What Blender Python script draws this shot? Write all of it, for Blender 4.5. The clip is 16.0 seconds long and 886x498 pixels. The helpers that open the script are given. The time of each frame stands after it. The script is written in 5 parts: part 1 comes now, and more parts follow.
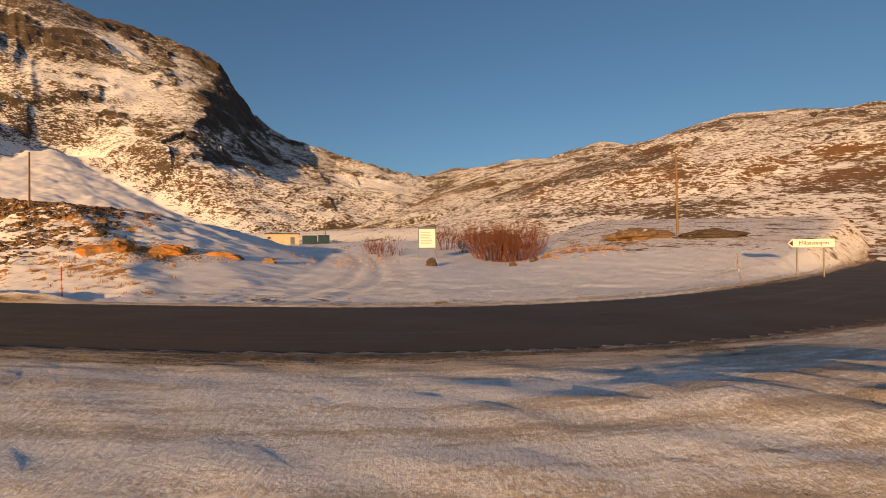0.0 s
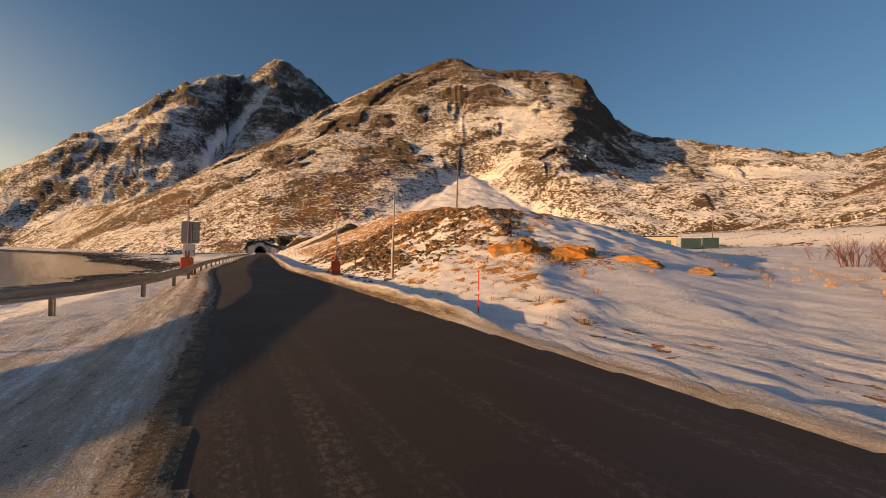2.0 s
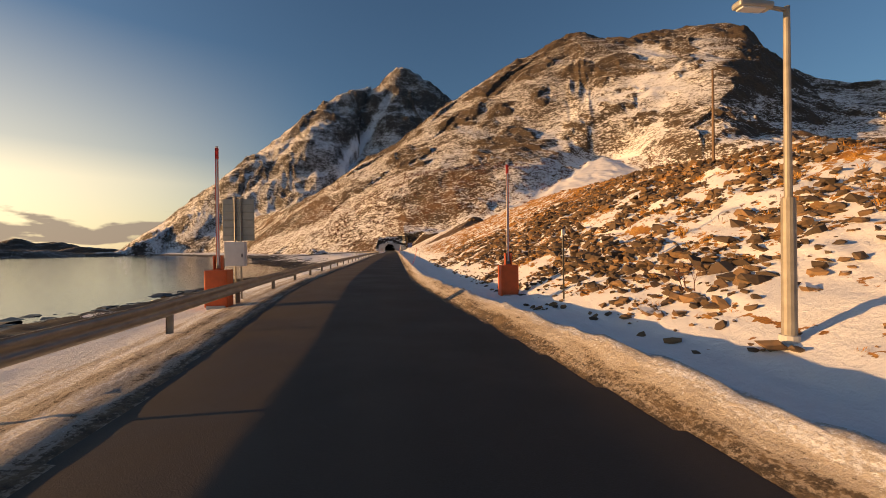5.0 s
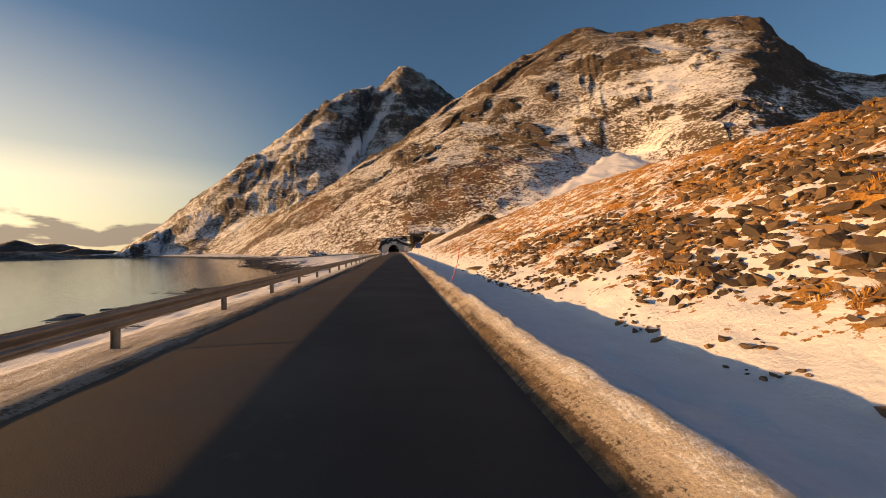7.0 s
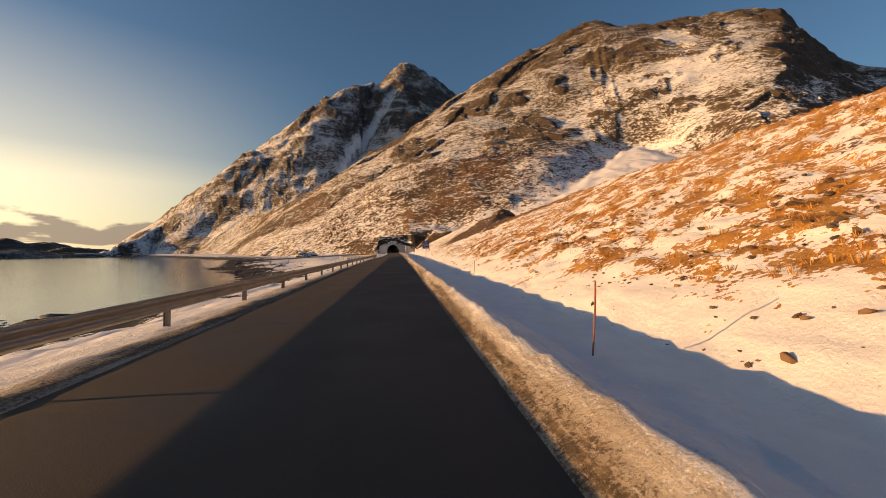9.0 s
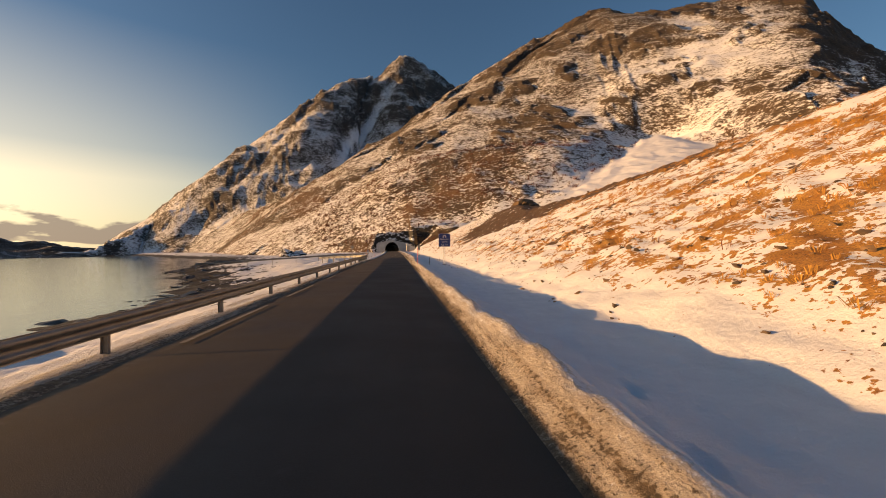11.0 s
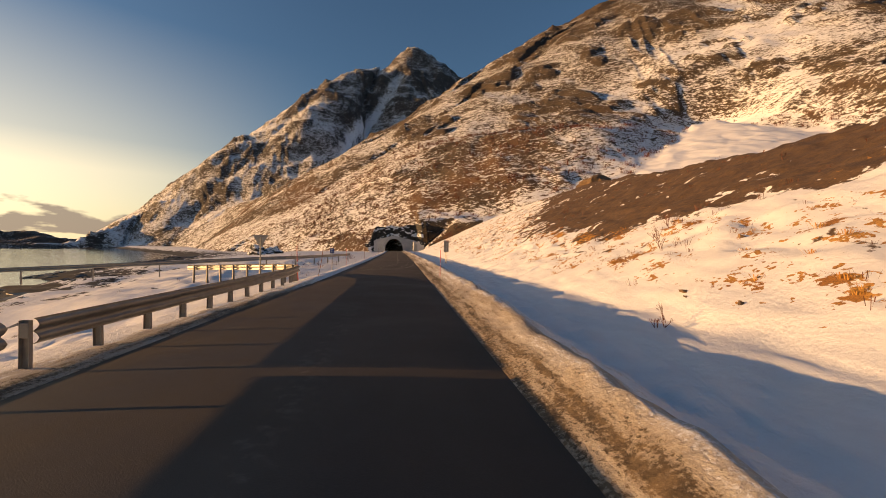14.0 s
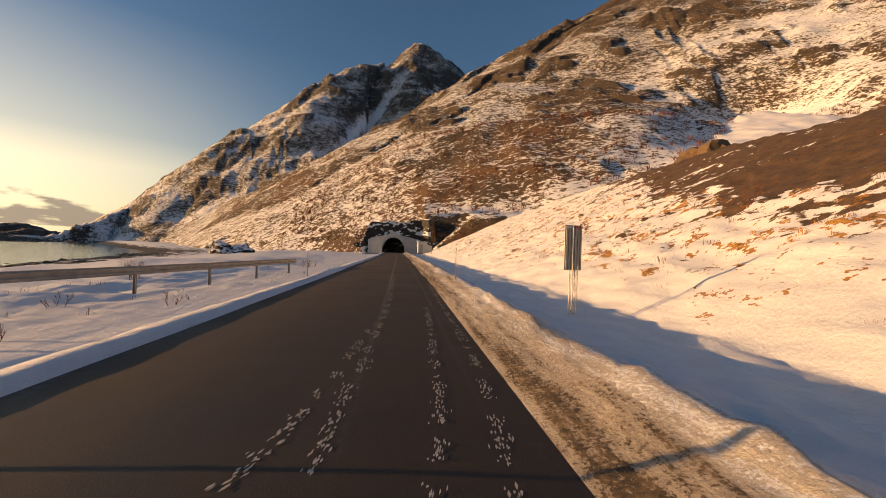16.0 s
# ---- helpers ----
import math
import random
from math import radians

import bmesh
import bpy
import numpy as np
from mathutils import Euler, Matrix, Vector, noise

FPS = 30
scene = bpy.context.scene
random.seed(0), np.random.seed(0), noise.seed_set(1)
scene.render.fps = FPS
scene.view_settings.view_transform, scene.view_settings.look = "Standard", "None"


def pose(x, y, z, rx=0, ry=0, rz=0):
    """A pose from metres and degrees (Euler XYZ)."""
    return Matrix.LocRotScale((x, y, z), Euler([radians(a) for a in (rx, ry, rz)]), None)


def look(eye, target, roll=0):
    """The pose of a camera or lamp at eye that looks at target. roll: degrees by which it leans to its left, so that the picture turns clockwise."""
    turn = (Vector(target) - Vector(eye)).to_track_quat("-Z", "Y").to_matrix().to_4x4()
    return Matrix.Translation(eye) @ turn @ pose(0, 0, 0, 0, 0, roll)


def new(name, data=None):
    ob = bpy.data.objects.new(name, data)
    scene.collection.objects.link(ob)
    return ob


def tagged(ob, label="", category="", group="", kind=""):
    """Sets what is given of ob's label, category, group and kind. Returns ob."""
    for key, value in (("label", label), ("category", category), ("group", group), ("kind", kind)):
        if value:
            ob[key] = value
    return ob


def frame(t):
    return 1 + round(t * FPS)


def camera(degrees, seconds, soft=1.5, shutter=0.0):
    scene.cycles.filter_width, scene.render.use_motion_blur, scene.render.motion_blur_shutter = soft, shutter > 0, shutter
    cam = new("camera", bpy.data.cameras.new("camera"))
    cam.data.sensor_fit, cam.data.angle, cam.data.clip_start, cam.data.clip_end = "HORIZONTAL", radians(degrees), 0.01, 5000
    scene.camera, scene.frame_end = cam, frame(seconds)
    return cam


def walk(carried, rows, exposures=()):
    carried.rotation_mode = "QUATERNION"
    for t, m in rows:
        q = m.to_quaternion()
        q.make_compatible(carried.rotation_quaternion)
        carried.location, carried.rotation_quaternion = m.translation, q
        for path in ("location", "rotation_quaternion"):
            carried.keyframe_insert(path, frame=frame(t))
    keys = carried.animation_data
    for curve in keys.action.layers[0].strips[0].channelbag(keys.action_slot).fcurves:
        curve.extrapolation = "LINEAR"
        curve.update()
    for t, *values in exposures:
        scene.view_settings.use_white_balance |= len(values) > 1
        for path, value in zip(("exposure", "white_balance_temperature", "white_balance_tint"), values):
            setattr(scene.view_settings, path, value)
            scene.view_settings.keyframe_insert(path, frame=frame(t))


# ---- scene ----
PATH = [
    (0, (-4.620, -6.569, 1.420), (-2.7096, -5.9770, 1.4396), -0.74),
    (0.5, (-2.955, -4.667, 1.410), (-1.2456, -3.6292, 1.4258), -0.76),
    (1, (-1.740, -2.702, 1.444), (-0.3417, -1.2717, 1.4634), 0.51),
    (1.5, (-0.993, -0.652, 1.463), (0.0737, 1.0394, 1.4953), 0.40),
    (2, (-0.320, 1.548, 1.489), (0.5023, 3.3703, 1.5192), 1.40),
    (2.5, (0.191, 4.106, 1.519), (0.8324, 6.0002, 1.5430), 1.73),
    (3, (0.745, 6.908, 1.513), (1.2659, 8.8392, 1.4999), 0.78),
    (3.5, (1.027, 9.439, 1.493), (1.4314, 11.3982, 1.4772), -0.40),
    (4, (0.984, 11.778, 1.478), (1.2965, 13.7537, 1.4617), -0.39),
    (4.5, (0.741, 14.170, 1.532), (0.9972, 16.1537, 1.5221), -0.59),
    (7, (-0.096, 34.269, 1.485), (0.1299, 36.2559, 1.4839), -0.85),
    (7.5, (-0.100, 40.521, 1.505), (0.1268, 42.5085, 1.5070), -0.98),
    (8, (-0.220, 46.882, 1.492), (0.0038, 48.8696, 1.4963), -0.74),
    (8.5, (-0.069, 53.416, 1.496), (0.1515, 55.4037, 1.4981), -0.51),
    (9, (0.064, 60.442, 1.498), (0.2889, 62.4290, 1.5014), -0.47),
    (11.5, (-0.008, 92.999, 1.634), (0.2207, 94.9859, 1.6189), -0.79),
    (12, (0.103, 100.147, 1.581), (0.3325, 102.1339, 1.5597), -1.26),
    (12.5, (0.138, 107.398, 1.499), (0.3684, 109.3847, 1.4778), -1.19),
    (13, (-0.065, 114.700, 1.513), (0.1593, 116.6877, 1.4953), 0.05),
    (13.5, (-0.052, 121.930, 1.520), (0.1625, 123.9180, 1.5206), 0.45),
    (14, (-0.090, 128.975, 1.518), (0.1191, 130.9637, 1.5095), 0.70),
    (14.5, (-0.003, 136.800, 1.479), (0.1978, 138.7900, 1.4708), 0.95),
    (15, (0.047, 144.108, 1.431), (0.2389, 146.0987, 1.4233), 1.60),
    (15.5, (0.135, 151.596, 1.380), (0.3317, 153.5863, 1.3851), 1.85),
    (16, (-0.029, 157.931, 1.476), (0.1723, 159.9209, 1.4768), 1.95),
]
cam = camera(96.5, 16.0, soft=0.8)
walk(cam, [(t, look(eye, target, roll)) for t, eye, target, roll in PATH], [(0, 0.80, 7700, 13), (16, 0.80, 7700, 13)])

# ---- light ----
SUN_AZ, SUN_EL = radians(-87), radians(6.0)
world = bpy.data.worlds.new("sky")
scene.world = world
world.use_nodes = True
wn = world.node_tree
wbg = wn.nodes["Background"]
sky = wn.nodes.new("ShaderNodeTexSky")
sky.sky_type = "NISHITA"
sky.sun_disc = False
sky.sun_elevation = SUN_EL
sky.sun_rotation = SUN_AZ
sky.altitude = 0
sky.air_density = 1.0
sky.dust_density = 1.4
sky.ozone_density = 3.7
wbg.inputs[1].default_value = 0.100
# low evening cloud bank over the sea
wtc = wn.nodes.new("ShaderNodeTexCoord")
wsep = wn.nodes.new("ShaderNodeSeparateXYZ")
wn.links.new(wtc.outputs["Generated"], wsep.inputs[0])
wmap = wn.nodes.new("ShaderNodeMapping")
wmap.inputs["Scale"].default_value = (13, 13, 40)
wn.links.new(wtc.outputs["Generated"], wmap.inputs[0])
wno = wn.nodes.new("ShaderNodeTexNoise")
wno.inputs["Scale"].default_value = 1.0
wno.inputs["Detail"].default_value = 7
wn.links.new(wmap.outputs[0], wno.inputs["Vector"])
wband = wn.nodes.new("ShaderNodeValToRGB")
wband.color_ramp.elements[0].position = 0.008
wband.color_ramp.elements[0].color = (0, 0, 0, 1)
wband.color_ramp.elements[1].position = 0.02
wband.color_ramp.elements[1].color = (1, 1, 1, 1)
for pos, v in ((0.045, 0.95), (0.07, 0.55), (0.11, 0.0)):
    el_ = wband.color_ramp.elements.new(pos)
    el_.color = (v, v, v, 1)
wn.links.new(wsep.outputs["Z"], wband.inputs[0])
wmul = wn.nodes.new("ShaderNodeMath")
wmul.operation = "MULTIPLY_ADD"
wmul.inputs[1].default_value = 0.55
wn.links.new(wband.outputs[0], wmul.inputs[0])
wn.links.new(wno.outputs["Fac"], wmul.inputs[2])
wthr = wn.nodes.new("ShaderNodeValToRGB")
wthr.color_ramp.elements[0].position = 0.83
wthr.color_ramp.elements[1].position = 0.93
wthr.color_ramp.elements[1].color = (0.85, 0.85, 0.85, 1)
wn.links.new(wmul.outputs[0], wthr.inputs[0])
wcl = wn.nodes.new("ShaderNodeRGB")
wcl.outputs[0].default_value = (1.7, 1.42, 1.30, 1)
wmix = wn.nodes.new("ShaderNodeMix")
wmix.data_type = "RGBA"
wn.links.new(wthr.outputs[0], wmix.inputs["Factor"])
# thin bright evening veil round the low sun
wdot = wn.nodes.new("ShaderNodeVectorMath")
wdot.operation = "DOT_PRODUCT"
wdot.inputs[1].default_value = (math.sin(SUN_AZ), math.cos(SUN_AZ), 0)
wn.links.new(wtc.outputs["Generated"], wdot.inputs[0])
wside = wn.nodes.new("ShaderNodeMapRange")
wside.interpolation_type = "SMOOTHSTEP"
wside.inputs["From Min"].default_value = 0.15
wside.inputs["From Max"].default_value = 0.95
wn.links.new(wdot.outputs["Value"], wside.inputs["Value"])
wlow = wn.nodes.new("ShaderNodeValToRGB")
wlow.color_ramp.elements[0].position = 0.0
wlow.color_ramp.elements[0].color = (0.75, 0.75, 0.75, 1)
wlow.color_ramp.elements[1].position = 0.42
wlow.color_ramp.elements[1].color = (0, 0, 0, 1)
for pos, v in ((0.14, 0.75), (0.20, 0.38)):
    el_ = wlow.color_ramp.elements.new(pos)
    el_.color = (v, v, v, 1)
wn.links.new(wsep.outputs["Z"], wlow.inputs[0])
wveil = wn.nodes.new("ShaderNodeMath")
wveil.operation = "MULTIPLY"
wn.links.new(wside.outputs[0], wveil.inputs[0])
wn.links.new(wlow.outputs[0], wveil.inputs[1])
wvm = wn.nodes.new("ShaderNodeMix")
wvm.data_type = "RGBA"
wvm.inputs[7].default_value = (9.8, 8.5, 5.7, 1)
wn.links.new(wveil.outputs[0], wvm.inputs["Factor"])
wn.links.new(sky.outputs[0], wvm.inputs[6])
wn.links.new(wvm.outputs[2], wmix.inputs[6])
wn.links.new(wcl.outputs[0], wmix.inputs[7])
wn.links.new(wmix.outputs[2], wbg.inputs[0])

sun = new("sun", bpy.data.lights.new("sun", "SUN"))
sun.data.energy = 4.3
sun.data.angle = radians(0.5)
sun.data.color = (1, 0.595, 0.265)
sun.matrix_world = look((0, 0, 50), (-math.sin(SUN_AZ) * 100, -math.cos(SUN_AZ) * 100, 50 - 100 * math.tan(SUN_EL)))


# ---- materials ----
class Nodes:
    """Small helper round one node material."""

    def __init__(self, name, rough=0.8, metal=0.0):
        self.m = bpy.data.materials.new(name)
        self.m.use_nodes = True
        self.t = self.m.node_tree
        self.b = self.t.nodes["Principled BSDF"]
        self.b.inputs["Roughness"].default_value = rough
        self.b.inputs["Metallic"].default_value = metal

    def add(self, kind, **props):
        n = self.t.nodes.new(kind)
        for k, v in props.items():
            setattr(n, k, v)
        return n

    def link(self, a, b):
        self.t.links.new(a, b)

    def coords(self, scale=(1, 1, 1), local=False, turn=(0, 0, 0)):
        if local:
            src = self.add("ShaderNodeTexCoord").outputs["Object"]
        else:
            src = self.add("ShaderNodeNewGeometry").outputs["Position"]
        mp = self.add("ShaderNodeMapping")
        mp.inputs["Scale"].default_value = scale
        mp.inputs["Rotation"].default_value = turn
        self.link(src, mp.inputs[0])
        return mp.outputs[0]

    def noise(self, scale, detail=5, vec=None, rough=0.55):
        n = self.add("ShaderNodeTexNoise")
        n.inputs["Scale"].default_value = scale
        n.inputs["Detail"].default_value = detail
        n.inputs["Roughness"].default_value = rough
        self.link(vec if vec is not None else self.coords(), n.inputs["Vector"])
        return n.outputs["Fac"]

    def ramp(self, fac, *stops):
        r = self.add("ShaderNodeValToRGB")
        e = r.color_ramp.elements
        while len(e) < len(stops):
            e.new(0.5)
        for el, (p, c) in zip(e, stops):
            el.position = p
            el.color = (c, c, c, 1) if isinstance(c, (int, float)) else (*c, 1)
        self.link(fac, r.inputs[0])
        return r.outputs[0]

    def math(self, op, a, b, clamp=False):
        n = self.add("ShaderNodeMath", operation=op, use_clamp=clamp)
        for i, v in enumerate((a, b)):
            if isinstance(v, (int, float)):
                n.inputs[i].default_value = v
            else:
                self.link(v, n.inputs[i])
        return n.outputs[0]

    def mix(self, fac, a, b):
        n = self.add("ShaderNodeMix", data_type="RGBA")
        if isinstance(fac, (int, float)):
            n.inputs[0].default_value = fac
        else:
            self.link(fac, n.inputs[0])
        for i, v in ((6, a), (7, b)):
            if isinstance(v, tuple):
                n.inputs[i].default_value = (*v, 1)
            else:
                self.link(v, n.inputs[i])
        return n.outputs[2]

    def attr(self, name):
        return self.add("ShaderNodeAttribute", attribute_name=name).outputs["Fac"]

    def normal_z(self):
        s = self.add("ShaderNodeSeparateXYZ")
        self.link(self.add("ShaderNodeNewGeometry").outputs["Normal"], s.inputs[0])
        return s.outputs["Z"]

    def pos(self, axis):
        s = self.add("ShaderNodeSeparateXYZ")
        self.link(self.add("ShaderNodeNewGeometry").outputs["Position"], s.inputs[0])
        return s.outputs[axis]

    def done(self, col, bump=None, strength=0.3, dist=0.05, rough=None):
        if isinstance(col, tuple):
            self.b.inputs["Base Color"].default_value = (*col, 1)
        else:
            self.link(col, self.b.inputs["Base Color"])
        if bump is not None:
            n = self.add("ShaderNodeBump")
            n.inputs["Strength"].default_value = strength
            n.inputs["Distance"].default_value = dist
            self.link(bump, n.inputs["Height"])
            self.link(n.outputs[0], self.b.inputs["Normal"])
        if rough is not None:
            self.link(rough, self.b.inputs["Roughness"])
        return self.m


def plain(name, col, rough=0.6, metal=0.0, wear=0.25, scale=6.0):
    """A simple surface with a little wear and grain."""
    n = Nodes(name, rough, metal)
    v = n.coords(local=True)
    f = n.ramp(n.noise(scale, 6, v), (0.3, 0.0), (0.75, 1.0))
    dark = tuple(c * (1 - wear) for c in col)
    return n.done(n.mix(f, col, dark), n.noise(scale * 12, 3, v), 0.12, 0.01)


def ground_material():
    n = Nodes("snowy_ground", 0.75)
    big, mid, fine = n.noise(0.25, 4), n.noise(1.6, 5), n.noise(14.0, 4)
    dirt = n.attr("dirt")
    # streaks that follow the road, from ploughs and tyres
    lane = n.add("ShaderNodeCombineXYZ")
    n.link(n.attr("lat"), lane.inputs[0])
    n.link(n.attr("run"), lane.inputs[1])

    def along(sx, sy):
        mp = n.add("ShaderNodeMapping")
        mp.inputs["Scale"].default_value = (sx, sy, 1)
        n.link(lane.outputs[0], mp.inputs[0])
        return mp.outputs[0]

    streak = n.noise(1.0, 5, along(3.2, 0.10))
    tread = n.noise(1.0, 5, along(7.0, 1.3), 0.7)
    grit = n.noise(22.0, 6, rough=0.75)
    snow = n.mix(n.ramp(mid, (0.3, 0.0), (0.8, 1.0)), (0.80, 0.80, 0.81), (0.70, 0.70, 0.72))
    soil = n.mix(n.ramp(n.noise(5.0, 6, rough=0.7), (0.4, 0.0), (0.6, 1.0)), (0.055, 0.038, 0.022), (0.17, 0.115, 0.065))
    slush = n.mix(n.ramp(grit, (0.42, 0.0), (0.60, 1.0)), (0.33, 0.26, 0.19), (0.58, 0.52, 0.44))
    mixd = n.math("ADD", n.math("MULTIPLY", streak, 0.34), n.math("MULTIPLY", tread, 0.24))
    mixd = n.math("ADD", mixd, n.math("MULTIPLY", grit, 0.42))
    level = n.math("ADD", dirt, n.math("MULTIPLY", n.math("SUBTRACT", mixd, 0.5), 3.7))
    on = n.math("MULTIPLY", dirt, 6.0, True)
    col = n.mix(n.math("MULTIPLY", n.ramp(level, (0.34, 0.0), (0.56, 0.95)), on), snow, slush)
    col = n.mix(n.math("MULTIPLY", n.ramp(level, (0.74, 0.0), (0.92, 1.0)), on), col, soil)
    # bare gravel and peat showing through
    thr = n.math("ADD", n.attr("gravel"), n.math("MULTIPLY", n.math("SUBTRACT", n.math("ADD", n.math("MULTIPLY", big, 0.55), n.math("MULTIPLY", mid, 0.45)), 0.5), 3.6))
    grav = n.math("MULTIPLY", n.ramp(thr, (0.49, 0.0), (0.55, 1.0)), n.math("MULTIPLY", n.attr("gravel"), 8.0, True))
    peb = n.math("ADD", n.math("MULTIPLY", n.noise(2.3, 6, rough=0.75), 0.55), n.math("MULTIPLY", n.noise(13.0, 5, rough=0.75), 0.45))
    gcol = n.mix(n.ramp(peb, (0.40, 0.0), (0.60, 1.0)), (0.040, 0.023, 0.012), (0.135, 0.078, 0.036))
    col = n.mix(grav, col, gcol)
    # shore rock and weed near the water
    h = n.math("ADD", n.pos("Z"), n.math("MULTIPLY", n.math("SUBTRACT", n.noise(0.34, 9, rough=0.74), 0.5), 6.5))
    rockf = n.ramp(n.math("MULTIPLY", n.math("ADD", h, 5.0), 0.2, True), (0.38, 1.0), (0.42, 0.0))
    rock = n.mix(n.ramp(fine, (0.3, 0.0), (0.7, 1.0)), (0.007, 0.006, 0.0045), (0.024, 0.018, 0.013))
    rockf = n.math("MULTIPLY", rockf, n.math("MULTIPLY", n.math("SUBTRACT", -0.5, n.pos("Z")), 2.0, True))
    col = n.mix(rockf, col, rock)
    st = n.math("ADD", n.attr("straw"), n.math("MULTIPLY", n.math("SUBTRACT", n.math("ADD", n.math("MULTIPLY", n.noise(0.7, 5), 0.5), n.math("MULTIPLY", n.noise(3.0, 5), 0.5)), 0.5), 1.7))
    st = n.math("ADD", st, n.math("MULTIPLY", n.math("SUBTRACT", n.noise(7.0, 4), 0.5), 1.7))
    straw = n.math("MULTIPLY", n.ramp(st, (0.53, 0.0), (0.60, 1.0)), n.math("MULTIPLY", n.attr("straw"), 8.0, True))
    scol = n.mix(n.ramp(n.noise(1.1, 4), (0.35, 0.0), (0.65, 1.0)), (0.32, 0.135, 0.026), (0.56, 0.29, 0.065))
    scol = n.mix(n.ramp(n.noise(24.0, 4), (0.45, 0.0), (0.7, 0.8)), scol, (0.07, 0.035, 0.015))
    col = n.mix(straw, col, scol)
    bump = n.math("ADD", n.math("MULTIPLY", mid, 0.6), n.math("MULTIPLY", n.noise(9.0, 7, rough=0.7), n.math("ADD", 0.45, n.math("MULTIPLY", dirt, 0.6))))
    bump = n.math("ADD", bump, n.math("MULTIPLY", n.math("ADD", n.math("MULTIPLY", streak, 0.5), n.math("ADD", n.math("MULTIPLY", tread, 0.35), n.math("MULTIPLY", grit, 0.35))), dirt))
    return n.done(col, bump, 0.75, 0.09)


def mountain_material(name, rock_a, rock_b, brush, bias, s=1.0, flip=1.0):
    """Snow on the ledges, rock on the steps, low brush on the lower slopes."""
    n = Nodes(name, 0.85)
    strata = n.noise(0.055 * s, 8, n.coords((0.5, 0.5, 2.2), turn=(0.25, 0.22 * flip, 0)), 0.66)
    mid = n.noise(0.13 * s, 9, rough=0.72)
    fine = n.noise(1.0 * s, 5, n.coords((0.7, 0.7, 1.6), turn=(0.2, 0.3 * flip, 0)), 0.75)
    small = n.noise(0.42 * s, 6, n.coords((0.8, 0.8, 1.4), turn=(0.3, 0.35 * flip, 0)), 0.7)
    nz = n.normal_z()
    f = n.math("ADD", n.math("MULTIPLY", nz, 0.6), n.math("MULTIPLY", strata, 0.34))
    f = n.math("ADD", f, n.math("MULTIPLY", mid, 0.38))
    f = n.math("ADD", f, n.math("MULTIPLY", small, 0.9))
    f = n.math("ADD", f, n.math("MULTIPLY", fine, 1.25))
    f = n.math("SUBTRACT", f, n.math("MULTIPLY", n.attr("bare"), 0.5))
    snow = n.ramp(n.math("SUBTRACT", f, bias), (0.48, 0.0), (0.53, 1.0))
    rock = n.mix(n.ramp(mid, (0.35, 0.0), (0.65, 1.0)), rock_a, rock_b)
    rock = n.mix(n.ramp(fine, (0.44, 0.0), (0.58, 0.85)), rock, tuple(c * 0.35 for c in rock_a))
    rock = n.mix(n.math("MULTIPLY", n.ramp(n.noise(0.02 * s, 4), (0.45, 0.0), (0.6, 1.0)), n.attr("low")), rock, brush)
    col = n.mix(snow, rock, (0.80, 0.80, 0.82))
    relief = n.math("MULTIPLY", n.math("ADD", strata, fine), n.math("SUBTRACT", 1.0, n.math("MULTIPLY", snow, 0.93)))
    return n.done(col, relief, 0.8, 1.4)


